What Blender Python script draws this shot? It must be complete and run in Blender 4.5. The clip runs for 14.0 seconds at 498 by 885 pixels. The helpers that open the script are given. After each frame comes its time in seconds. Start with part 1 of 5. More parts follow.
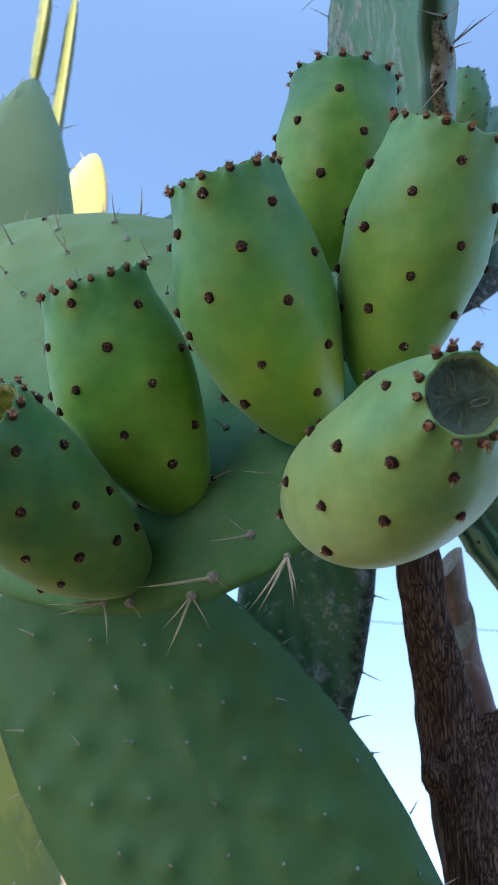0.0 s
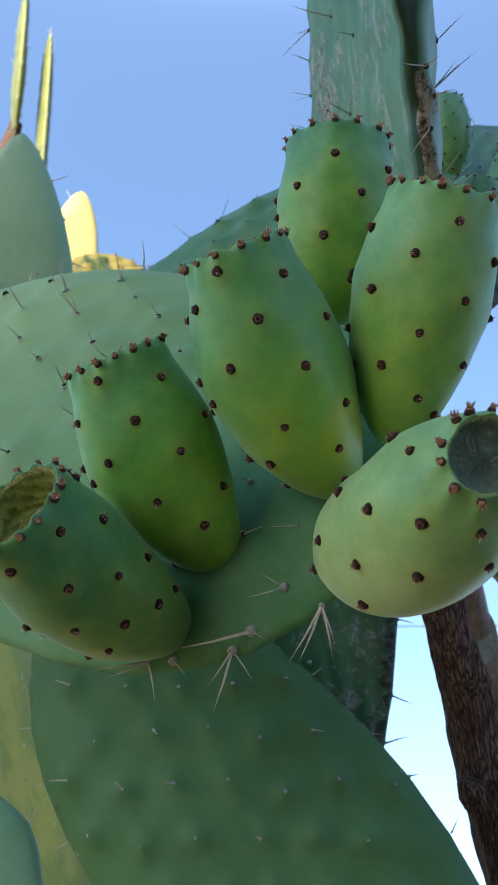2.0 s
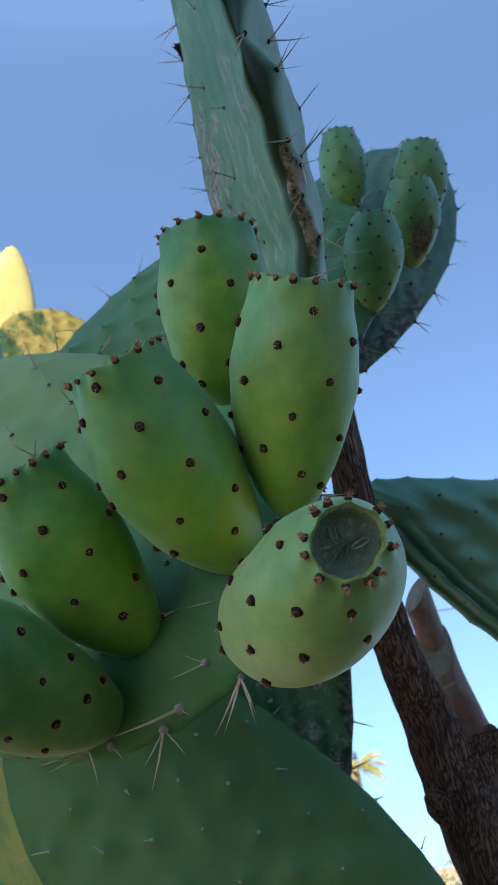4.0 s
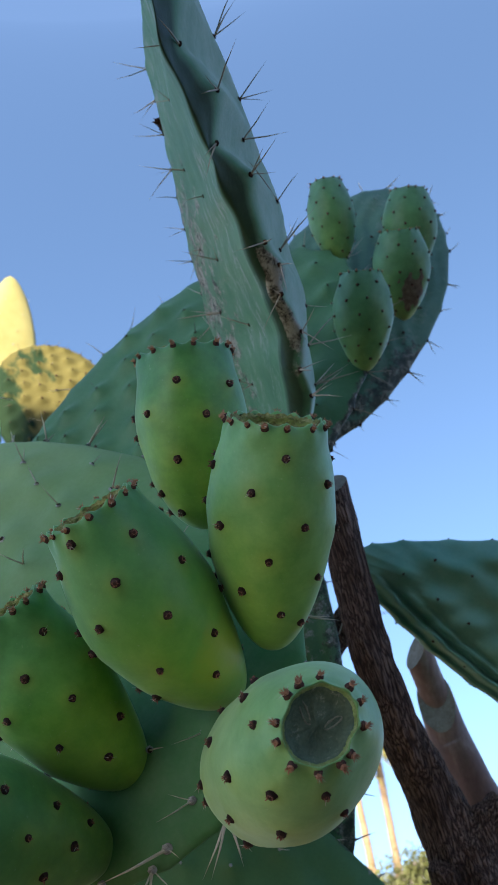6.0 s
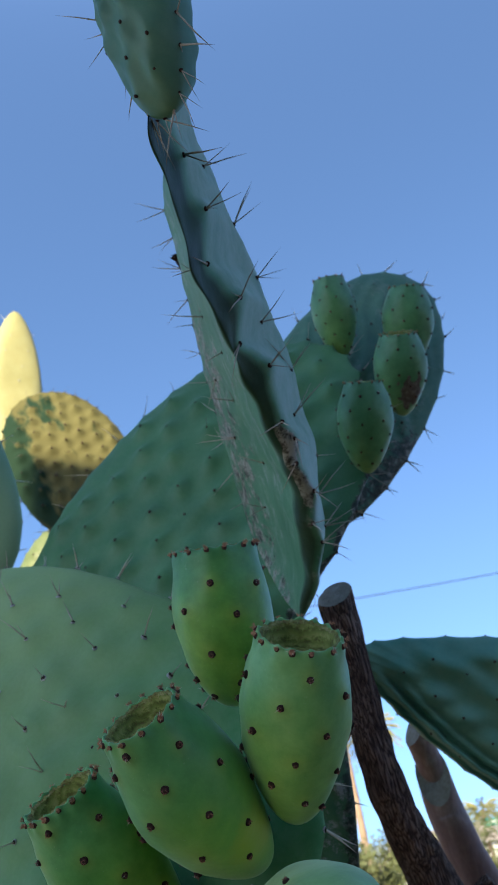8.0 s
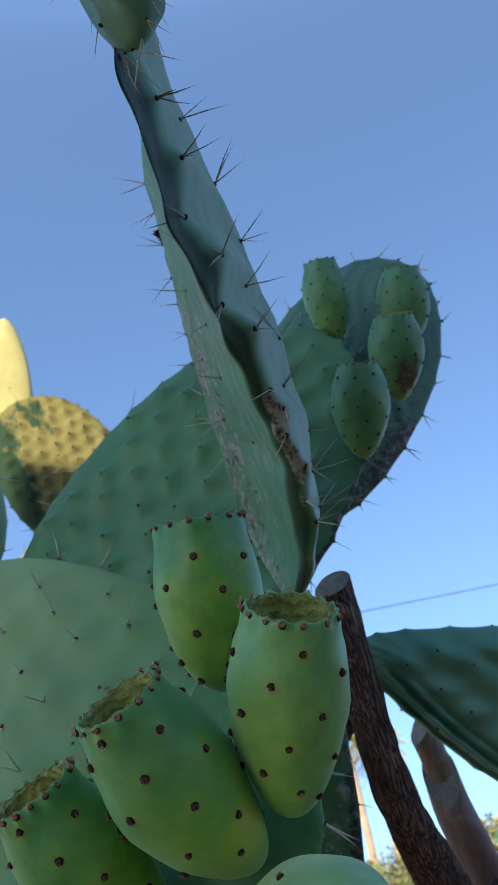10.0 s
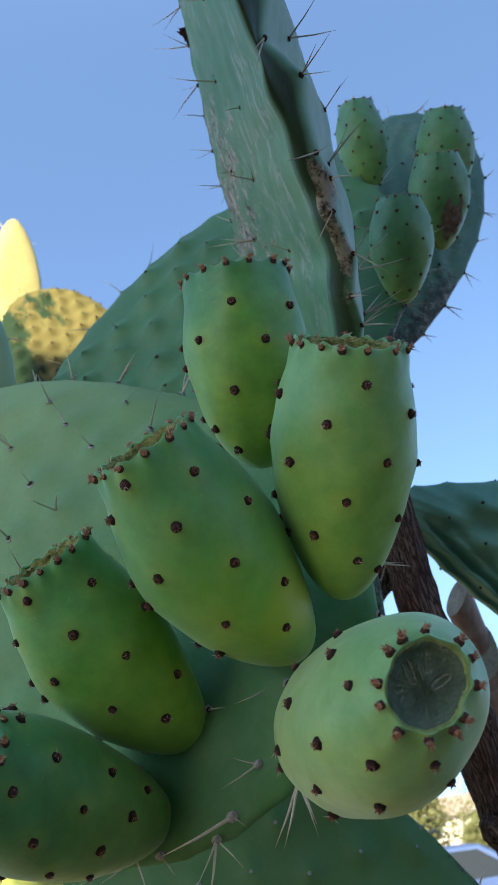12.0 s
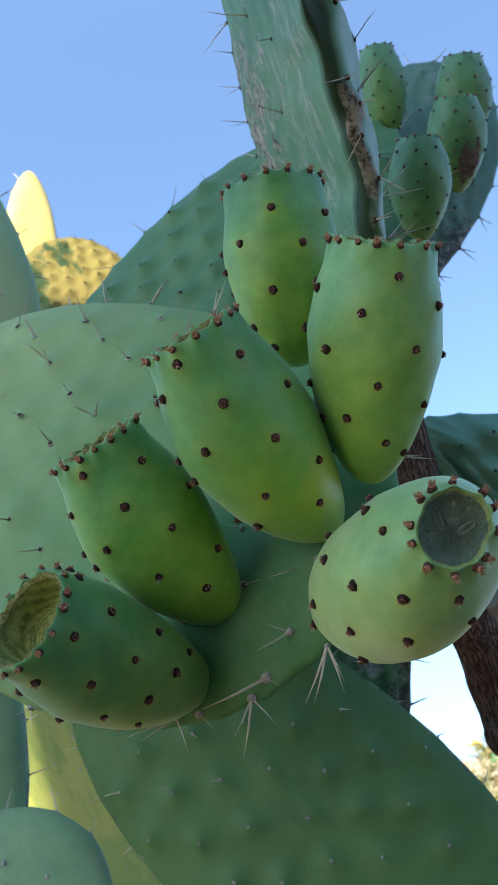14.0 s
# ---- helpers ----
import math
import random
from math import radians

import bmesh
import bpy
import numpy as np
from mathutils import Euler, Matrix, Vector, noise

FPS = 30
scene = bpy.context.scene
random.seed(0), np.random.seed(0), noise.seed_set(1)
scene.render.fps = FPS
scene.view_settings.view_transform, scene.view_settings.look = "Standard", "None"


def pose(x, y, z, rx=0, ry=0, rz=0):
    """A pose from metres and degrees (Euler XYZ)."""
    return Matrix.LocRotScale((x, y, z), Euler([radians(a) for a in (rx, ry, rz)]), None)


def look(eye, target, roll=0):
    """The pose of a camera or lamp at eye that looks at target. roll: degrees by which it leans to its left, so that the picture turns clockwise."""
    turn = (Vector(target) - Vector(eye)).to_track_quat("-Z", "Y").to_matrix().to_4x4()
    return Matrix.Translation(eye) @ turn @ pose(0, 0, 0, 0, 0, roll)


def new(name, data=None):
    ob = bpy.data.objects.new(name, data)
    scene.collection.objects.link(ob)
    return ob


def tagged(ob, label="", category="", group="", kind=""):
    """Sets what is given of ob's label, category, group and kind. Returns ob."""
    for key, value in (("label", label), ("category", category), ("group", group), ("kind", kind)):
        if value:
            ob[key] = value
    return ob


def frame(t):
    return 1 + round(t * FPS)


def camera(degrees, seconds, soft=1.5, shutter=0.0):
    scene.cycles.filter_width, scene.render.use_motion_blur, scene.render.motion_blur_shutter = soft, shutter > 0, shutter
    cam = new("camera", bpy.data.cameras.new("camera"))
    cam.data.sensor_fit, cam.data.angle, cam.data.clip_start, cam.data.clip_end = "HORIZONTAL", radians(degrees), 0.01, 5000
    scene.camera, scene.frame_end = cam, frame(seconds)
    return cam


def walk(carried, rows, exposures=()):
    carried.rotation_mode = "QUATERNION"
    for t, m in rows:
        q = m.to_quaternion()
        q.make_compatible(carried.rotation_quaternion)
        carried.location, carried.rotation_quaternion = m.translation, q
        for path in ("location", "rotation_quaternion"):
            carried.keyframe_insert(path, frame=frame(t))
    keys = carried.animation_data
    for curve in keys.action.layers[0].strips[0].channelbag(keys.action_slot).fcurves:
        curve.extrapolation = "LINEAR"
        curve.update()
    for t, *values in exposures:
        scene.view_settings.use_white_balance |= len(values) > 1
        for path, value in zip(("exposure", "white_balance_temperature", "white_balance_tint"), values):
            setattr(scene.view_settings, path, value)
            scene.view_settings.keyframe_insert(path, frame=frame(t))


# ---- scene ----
cam = camera(29.7, 14.0)
cam.data.dof.use_dof, cam.data.dof.focus_distance, cam.data.dof.aperture_fstop = True, 0.34, 50.0
PATH = [
    (0, (0.00215, -0.00280, 1.25205), (-0.01757, 0.44841, 1.46658), 5.165),
    (0.5, (0.01196, -0.00152, 1.24760), (-0.00919, 0.44660, 1.46838), 4.297),
    (1, (0.00597, -0.00237, 1.24850), (-0.01602, 0.44546, 1.46977), 3.650),
    (1.5, (-0.00405, -0.01445, 1.25626), (-0.02516, 0.43291, 1.47857), 2.432),
    (2, (-0.00667, -0.02295, 1.25973), (-0.02673, 0.42516, 1.48062), 0.828),
    (2.5, (0.00841, -0.04864, 1.26653), (0.00261, 0.39982, 1.48754), -1.827),
    (2.7, (0.00704, -0.05107, 1.26424), (0.00420, 0.39823, 1.48360), -2.883),
    (4.8, (0.03428, -0.06329, 1.30352), (0.02405, 0.38197, 1.53077), -8.704),
    (5, (0.03447, -0.07378, 1.31477), (0.02380, 0.37288, 1.53923), -8.713),
    (5.5, (0.03792, -0.07759, 1.32147), (0.02646, 0.37004, 1.54394), -9.203),
    (6, (0.04611, -0.07788, 1.32090), (0.03396, 0.37018, 1.54247), -9.224),
    (6.5, (0.05182, -0.08410, 1.32204), (0.03849, 0.36451, 1.54242), -9.444),
    (7, (0.05460, -0.10656, 1.33475), (0.03956, 0.34301, 1.55306), -9.549),
    (7.5, (0.04959, -0.13221, 1.36258), (0.03350, 0.31967, 1.57599), -9.800),
    (8, (0.04989, -0.16815, 1.38999), (0.04000, 0.28560, 1.59978), -9.621),
    (8.2, (0.05200, -0.17503, 1.39428), (0.04397, 0.27828, 1.60511), -9.711),
    (10.3, (0.05117, -0.11462, 1.37678), (0.04246, 0.33527, 1.59478), -11.075),
    (10.5, (0.05067, -0.10557, 1.37264), (0.04073, 0.34453, 1.59014), -11.068),
    (11, (0.03544, -0.07385, 1.35357), (0.02223, 0.37943, 1.56420), -11.126),
    (11.5, (0.01916, -0.05423, 1.34336), (0.00279, 0.40310, 1.54481), -10.632),
    (12, (0.02093, -0.04221, 1.33476), (0.00368, 0.41675, 1.53239), -9.670),
    (12.5, (0.02006, -0.03641, 1.32216), (0.00174, 0.42320, 1.51817), -9.314),
    (13, (0.01716, -0.03519, 1.30407), (-0.00180, 0.42498, 1.49872), -8.625),
    (13.5, (0.01120, -0.04431, 1.29895), (-0.00934, 0.41878, 1.48637), -8.683),
    (14, (0.00431, -0.05857, 1.29944), (-0.01726, 0.40619, 1.48255), -8.642),
]
walk(cam, [(t, look(eye, target, roll)) for t, eye, target, roll in PATH],
     [(0.0, 2.35, 6650, 4), (1.0, 2.30, 6650, 4), (2.0, 2.26, 6700, 4), (2.5, 1.82, 6500, 4), (5.0, 1.87, 6550, 4), (7.5, 1.70, 6350, 4), (8.0, 1.57, 6000, 4), (10.5, 1.72, 6400, 4), (12.0, 2.02, 6600, 4), (13.0, 2.00, 6550, 4), (13.5, 2.18, 6600, 4), (14.0, 2.30, 6650, 4)])

# ---------------------------------------------------------------- world and light
SUN_EL, SUN_AZ = 30.0, 200.0            # degrees; azimuth clockwise from +y
sun_dir = Vector((math.sin(radians(SUN_AZ)) * math.cos(radians(SUN_EL)), math.cos(radians(SUN_AZ)) * math.cos(radians(SUN_EL)), math.sin(radians(SUN_EL))))
world = bpy.data.worlds.new("world")
scene.world = world
world.use_nodes = True
wn = world.node_tree
sky = wn.nodes.new("ShaderNodeTexSky")
sky.sky_type, sky.sun_disc = "NISHITA", False
sky.sun_elevation, sky.sun_rotation = radians(SUN_EL), radians(SUN_AZ)
sky.altitude, sky.air_density, sky.dust_density, sky.ozone_density = 500.0, 0.8, 1.5, 2.6
wn.nodes["Background"].inputs["Strength"].default_value = 0.13
wn.links.new(sky.outputs[0], wn.nodes["Background"].inputs["Color"])
# the haze near the horizon is thin here: the sky is read a little higher than the line of sight
sky_way = wn.nodes.new("ShaderNodeMapping")
sky_way.inputs["Location"].default_value = (0, 0, 0.22)
wn.links.new(wn.nodes.new("ShaderNodeTexCoord").outputs["Generated"], sky_way.inputs[0])
wn.links.new(sky_way.outputs[0], sky.inputs["Vector"])
sun = new("sun", bpy.data.lights.new("sun", "SUN"))
sun.data.energy, sun.data.angle, sun.data.color = 4.0, radians(0.53), (1.0, 0.86, 0.62)
sun.matrix_world = Matrix.Translation((0, 0, 10)) @ sun_dir.to_track_quat("Z", "Y").to_matrix().to_4x4()


# ---------------------------------------------------------------- materials
def material(name, rough=0.6, spec=0.5):
    m = bpy.data.materials.new(name)
    m.use_nodes = True
    b = m.node_tree.nodes["Principled BSDF"]
    b.inputs["Roughness"].default_value = rough
    b.inputs["Specular IOR Level"].default_value = spec
    return m, m.node_tree, b


def node(nt, kind, **values):
    n = nt.nodes.new(kind)
    for key, value in values.items():
        n.inputs[key.replace("_", " ")].default_value = value
    return n


def noise_of(nt, coord, scale, detail=4.0, rough=0.6):
    n = node(nt, "ShaderNodeTexNoise", Scale=scale, Detail=detail, Roughness=rough)
    nt.links.new(coord, n.inputs["Vector"])
    return n.outputs["Fac"]


def ramp(nt, fac, stops):
    r = nt.nodes.new("ShaderNodeValToRGB")
    els = r.color_ramp.elements
    els[0].position, els[0].color = stops[0][0], (*stops[0][1], 1)
    els[1].position, els[1].color = stops[-1][0], (*stops[-1][1], 1)
    for p, c in stops[1:-1]:
        e = els.new(p)
        e.color = (*c, 1)
    nt.links.new(fac, r.inputs[0])
    return r.outputs["Color"]


def blend(nt, fac, a, b, mode="MIX"):
    m = nt.nodes.new("ShaderNodeMix")
    m.data_type, m.blend_type = "RGBA", mode
    for sock, v in ((m.inputs[0], fac), (m.inputs[6], a), (m.inputs[7], b)):
        if hasattr(v, "links"):
            nt.links.new(v, sock)
        else:
            sock.default_value = v if isinstance(v, float) else (*v, 1)
    return m.outputs[2]


def maths(nt, op, a, b=0.0, clamp=False):
    m = nt.nodes.new("ShaderNodeMath")
    m.operation, m.use_clamp = op, clamp
    for sock, v in ((m.inputs[0], a), (m.inputs[1], b)):
        if hasattr(v, "links"):
            nt.links.new(v, sock)
        else:
            sock.default_value = v
    return m.outputs[0]


def bump(nt, bsdf, height, strength=0.3, distance=0.001):
    b = nt.nodes.new("ShaderNodeBump")
    b.inputs["Strength"].default_value, b.inputs["Distance"].default_value = strength, distance
    nt.links.new(height, b.inputs["Height"])
    nt.links.new(b.outputs[0], bsdf.inputs["Normal"])


def pad_material(name, dark, light, bloom=0.35, cork=0.0, scab=0.0, rough=0.5, spec=0.35, fade=None, bare=None, shade_patches=None, tan=0.0):
    """Waxy cactus skin: mottled green, a pale wax bloom, corky scars where cork > 0, pale scabs where scab > 0."""
    m, nt, b = material(name, rough, spec)
    co = nt.nodes.new("ShaderNodeTexCoord").outputs["Object"]
    big = noise_of(nt, co, 14.0, 5.0)
    col = ramp(nt, big, [(0.3, dark), (0.7, light)])
    wax = ramp(nt, noise_of(nt, co, 55.0, 8.0, 0.7), [(0.36, (0, 0, 0)), (0.70, (1, 1, 1))])
    amount = maths(nt, "MULTIPLY", wax, bloom)
    if fade:
        # the skin is paler away from the pad's fruiting end
        sep = nt.nodes.new("ShaderNodeSeparateXYZ")
        nt.links.new(co, sep.inputs[0])
        along = maths(nt, "ADD", sep.outputs["Y"], maths(nt, "MULTIPLY", maths(nt, "SUBTRACT", big, 0.5), 0.10))
        left = maths(nt, "DIVIDE", maths(nt, "SUBTRACT", fade[1], along), fade[1] - fade[0], True)
        col = blend(nt, maths(nt, "MULTIPLY", left, 0.75), col, (0.345, 0.475, 0.195))
    col = blend(nt, amount, col, (0.30, 0.385, 0.25))
    if shade_patches:
        # shade painted into the skin in ragged upright patches, most of them on one side
        green, reach = shade_patches
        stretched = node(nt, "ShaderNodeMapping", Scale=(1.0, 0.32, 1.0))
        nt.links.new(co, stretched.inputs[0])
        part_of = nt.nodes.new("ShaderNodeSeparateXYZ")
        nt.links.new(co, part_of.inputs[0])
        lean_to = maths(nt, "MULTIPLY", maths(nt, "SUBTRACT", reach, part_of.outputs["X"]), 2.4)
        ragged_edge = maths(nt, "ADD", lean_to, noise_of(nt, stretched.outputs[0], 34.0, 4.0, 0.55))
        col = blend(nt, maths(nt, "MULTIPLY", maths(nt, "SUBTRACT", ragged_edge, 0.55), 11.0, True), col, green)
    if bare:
        # the rim's shaded underside is painted dark and the lit face beside it pale
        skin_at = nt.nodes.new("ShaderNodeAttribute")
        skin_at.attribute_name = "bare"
        under_shade = maths(nt, "ADD", skin_at.outputs["Fac"], maths(nt, "MULTIPLY", maths(nt, "SUBTRACT", noise_of(nt, co, 40.0, 5.0), 0.5), 0.5))
        col = blend(nt, maths(nt, "MULTIPLY", under_shade, 0.9, True), col, bare)
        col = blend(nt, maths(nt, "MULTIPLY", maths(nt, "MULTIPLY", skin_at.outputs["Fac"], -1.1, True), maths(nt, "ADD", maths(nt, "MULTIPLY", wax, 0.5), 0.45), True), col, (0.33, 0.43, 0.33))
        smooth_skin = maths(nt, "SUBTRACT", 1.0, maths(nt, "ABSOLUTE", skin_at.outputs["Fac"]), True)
    fine = noise_of(nt, co, 420.0, 4.0)
    col = blend(nt, 0.10, col, ramp(nt, fine, [(0.3, (0.0, 0.0, 0.0)), (0.7, (0.5, 0.6, 0.5))]), "SOFT_LIGHT")
    height = fine
    if cork:
        # the attribute holds how near a point lies to the worn part of the rim
        at = nt.nodes.new("ShaderNodeAttribute")
        at.attribute_name = "worn"
        ragged = maths(nt, "ADD", at.outputs["Fac"], maths(nt, "MULTIPLY", maths(nt, "SUBTRACT", noise_of(nt, co, 70.0, 9.0, 0.78), 0.5), 2.6))
        mask = maths(nt, "MULTIPLY", maths(nt, "SUBTRACT", ragged, 0.55), 6.0, True)
        bark = ramp(nt, noise_of(nt, co, 105.0, 9.0, 0.8), [(0.41, (0.014, 0.012, 0.010)), (0.46, (0.13, 0.115, 0.085)), (0.54, (0.40, 0.37, 0.30))] if tan else [(0.45, (0.012, 0.010, 0.009)), (0.52, (0.075, 0.064, 0.050)), (0.61, (0.38, 0.35, 0.30))])
        col = blend(nt, maths(nt, "MULTIPLY", mask, cork), col, bark)
        height = maths(nt, "ADD", height, maths(nt, "MULTIPLY", noise_of(nt, co, 200.0, 8.0, 0.8), maths(nt, "MULTIPLY", mask, 6.0)))
    if scab:
        streak = node(nt, "ShaderNodeMapping", Scale=(1.0, 0.55 if bare else 1.0, 1.0))
        nt.links.new(co, streak.inputs[0])
        sm = maths(nt, "MULTIPLY", maths(nt, "SUBTRACT", noise_of(nt, streak.outputs[0], 120.0 if bare else 46.0, 10.0, 0.8), 0.50 if bare else 0.545), 14.0, True)
        if bare:
            # the scratches come in clusters
            sm = maths(nt, "MULTIPLY", sm, maths(nt, "MULTIPLY", maths(nt, "SUBTRACT", noise_of(nt, streak.outputs[0], 24.0, 4.0, 0.6), 0.49), 9.0, True))
        if bare:
            sm = maths(nt, "MULTIPLY", sm, smooth_skin)
        col = blend(nt, maths(nt, "MULTIPLY", sm, scab), col, (0.42, 0.43, 0.40))
    nt.links.new(col, b.inputs["Base Color"])
    bump(nt, b, height, 0.20, 0.0004 if not cork else 0.0012)
    return m


M_PAD_PALE = pad_material("pad_pale", (0.050, 0.172, 0.056), (0.092, 0.240, 0.076), 0.22, rough=0.6, spec=0.25, fade=(-0.12, 0.13))
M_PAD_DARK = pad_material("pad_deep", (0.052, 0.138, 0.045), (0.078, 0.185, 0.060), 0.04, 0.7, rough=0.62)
M_PAD_BLUE = pad_material("pad_blue", (0.058, 0.165, 0.100), (0.098, 0.230, 0.140), 0.2)
# bare holds the colour of the shade painted under the tall pad's rim
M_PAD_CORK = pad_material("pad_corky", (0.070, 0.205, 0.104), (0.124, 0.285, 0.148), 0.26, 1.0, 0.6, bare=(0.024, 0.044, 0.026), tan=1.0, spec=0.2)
M_PAD_RIMMED = pad_material("pad_green_rimmed", (0.050, 0.155, 0.060), (0.082, 0.212, 0.082), 0.12, 0.9)
M_PAD_WORN = pad_material("pad_blue_worn", (0.058, 0.152, 0.100), (0.088, 0.205, 0.132), 0.18, 0.85, 0.2)
M_PAD_SCAB = pad_material("pad_scabbed", (0.06, 0.18, 0.08), (0.10, 0.23, 0.10), 0.12, 0.8, 0.9)
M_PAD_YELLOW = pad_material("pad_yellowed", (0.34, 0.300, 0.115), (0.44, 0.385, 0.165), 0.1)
M_PAD_MINT = pad_material("pad_mint", (0.23, 0.385, 0.22), (0.295, 0.45, 0.265), 0.2, rough=0.6)
M_PAD_SAGE = pad_material("pad_sage", (0.15, 0.30, 0.16), (0.21, 0.38, 0.21), 0.2, 0.8, rough=0.6)
M_PAD_OLIVE = pad_material("pad_olive", (0.10, 0.13, 0.045), (0.20, 0.21, 0.075), 0.12)
M_PAD_TEAL = pad_material("pad_teal", (0.095, 0.270, 0.180), (0.155, 0.350, 0.240), 0.25)
# the dapple of sun and shade is painted into these two skins
M_PAD_DAPPLED = pad_material("pad_dappled", (0.105, 0.090, 0.033), (0.140, 0.122, 0.046), 0.0, rough=0.8, spec=0.1, shade_patches=((0.018, 0.038, 0.020), 0.002))
M_PAD_LIME_DAPPLED = pad_material("pad_lime_dappled", (0.37, 0.43, 0.13), (0.46, 0.50, 0.165), 0.06, shade_patches=((0.29, 0.38, 0.13), 0.030))


def fruit_material(name, stops, patchy, blush=None, blue=False):
    """Unripe fruit skin: yellow-green low down, blue-green under the rim, faint pale flecks."""
    m, nt, b = material(name, 0.44, 0.45)
    co = nt.nodes.new("ShaderNodeTexCoord").outputs["Object"]
    sep = nt.nodes.new("ShaderNodeSeparateXYZ")
    nt.links.new(co, sep.inputs[0])
    up = maths(nt, "MULTIPLY", sep.outputs["Z"], 1 / 0.088)
    wav = maths(nt, "ADD", up, maths(nt, "MULTIPLY", maths(nt, "SUBTRACT", noise_of(nt, co, 28.0, 3.0), 0.5), 0.55))
    col = ramp(nt, wav, stops)
    patch = ramp(nt, noise_of(nt, co, 18.0, 2.0), [(0.52, (0, 0, 0)), (0.68, (1, 1, 1))])
    col = blend(nt, maths(nt, "MULTIPLY", patch, patchy), col, (0.36, 0.45, 0.08))
    # the skin is yellower round each areole
    halo = nt.nodes.new("ShaderNodeAttribute")
    halo.attribute_name = "halo"
    col = blend(nt, maths(nt, "MULTIPLY", halo.outputs["Fac"], 0.0 if blue else 0.32), col, (0.40, 0.44, 0.055))
    mott = noise_of(nt, co, 75.0, 6.0, 0.65)
    col = blend(nt, 0.75, col, ramp(nt, mott, [(0.3, (0.22, 0.27, 0.22)), (0.7, (0.72, 0.72, 0.64))]), "SOFT_LIGHT")
    if blush:
        far_from = nt.nodes.new("ShaderNodeVectorMath")
        far_from.operation = "DISTANCE"
        nt.links.new(co, far_from.inputs[0])
        far_from.inputs[1].default_value = blush
        ragged = maths(nt, "ADD", far_from.outputs["Value"], maths(nt, "MULTIPLY", maths(nt, "SUBTRACT", mott, 0.5), 0.020))
        col = blend(nt, maths(nt, "MULTIPLY", maths(nt, "SUBTRACT", 0.0165, ragged), 120.0, True), col, (0.40, 0.47, 0.024))
    fleck = ramp(nt, noise_of(nt, co, 700.0, 3.0), [(0.66, (0, 0, 0)), (0.74, (1, 1, 1))])
    col = blend(nt, maths(nt, "MULTIPLY", fleck, 0.25), col, (0.42, 0.5, 0.3))
    info = nt.nodes.new("ShaderNodeObjectInfo")
    col = blend(nt, maths(nt, "MULTIPLY", info.outputs["Random"], 0.25), col, (0.15, 0.31, 0.08))
    nt.links.new(col, b.inputs["Base Color"])
    b.inputs["Sheen Weight"].default_value, b.inputs["Sheen Roughness"].default_value = 0.40, 0.45
    b.inputs["Sheen Tint"].default_value = (0.80, 1.0, 0.78, 1)
    b.inputs["Subsurface Weight"].default_value = 0.08
    b.inputs["Subsurface Radius"].default_value = (0.004, 0.006, 0.002)
    bump(nt, b, maths(nt, "ADD", noise_of(nt, co, 240.0, 5.0), maths(nt, "MULTIPLY", noise_of(nt, co, 60.0, 3.0), 2.5)), 0.14, 0.0006)
    return m


def speckled(name, stops, scale, rough=0.8, strength=0.5, distance=0.001, spec=0.3, stretch=None):
    m, nt, b = material(name, rough, spec)
    co = nt.nodes.new("ShaderNodeTexCoord").outputs["Object"]
    if stretch:
        mp = nt.nodes.new("ShaderNodeMapping")
        mp.inputs["Scale"].default_value = stretch
        nt.links.new(co, mp.inputs[0])
        co = mp.outputs[0]
    f = noise_of(nt, co, scale, 8.0, 0.68)
    g = noise_of(nt, co, scale * 6.3, 5.0, 0.6)
    mix = maths(nt, "ADD", maths(nt, "MULTIPLY", f, 0.65), maths(nt, "MULTIPLY", g, 0.35))
    nt.links.new(ramp(nt, mix, stops), b.inputs["Base Color"])
    bump(nt, b, mix, strength, distance)
    return m


M_FRUIT = fruit_material("fruit_skin", [(0.05, (0.235, 0.40, 0.026)), (0.35, (0.270, 0.475, 0.042)), (0.62, (0.170, 0.405, 0.062)), (0.92, (0.105, 0.315, 0.095))], 0.45)
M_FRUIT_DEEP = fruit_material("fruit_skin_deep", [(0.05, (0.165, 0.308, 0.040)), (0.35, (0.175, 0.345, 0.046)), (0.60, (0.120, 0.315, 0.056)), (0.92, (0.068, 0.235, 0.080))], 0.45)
M_FRUIT_BLUSH = fruit_material("fruit_skin_blushed", [(0.05, (0.210, 0.390, 0.028)), (0.35, (0.235, 0.450, 0.042)), (0.62, (0.170, 0.405, 0.062)), (0.92, (0.105, 0.315, 0.095))], 0.45, (0.0075, -0.0195, 0.026))
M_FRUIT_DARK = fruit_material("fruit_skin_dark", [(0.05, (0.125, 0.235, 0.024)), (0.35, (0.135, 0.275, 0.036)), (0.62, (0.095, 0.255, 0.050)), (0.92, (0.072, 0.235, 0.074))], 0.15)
M_FRUIT_MILD = fruit_material("fruit_skin_mild", [(0.05, (0.225, 0.405, 0.055)), (0.45, (0.245, 0.44, 0.092)), (0.92, (0.17, 0.375, 0.12))], 0.25)
M_FRUIT_PALE = fruit_material("fruit_skin_pale", [(0.05, (0.34, 0.47, 0.16)), (0.45, (0.35, 0.49, 0.18)), (0.92, (0.21, 0.39, 0.13))], 0.25)
M_FRUIT_HIGH = fruit_material("fruit_skin_blue", [(0.02, (0.25, 0.35, 0.070)), (0.2, (0.120, 0.268, 0.092)), (0.92, (0.084, 0.230, 0.116))], 0.0, blue=True)


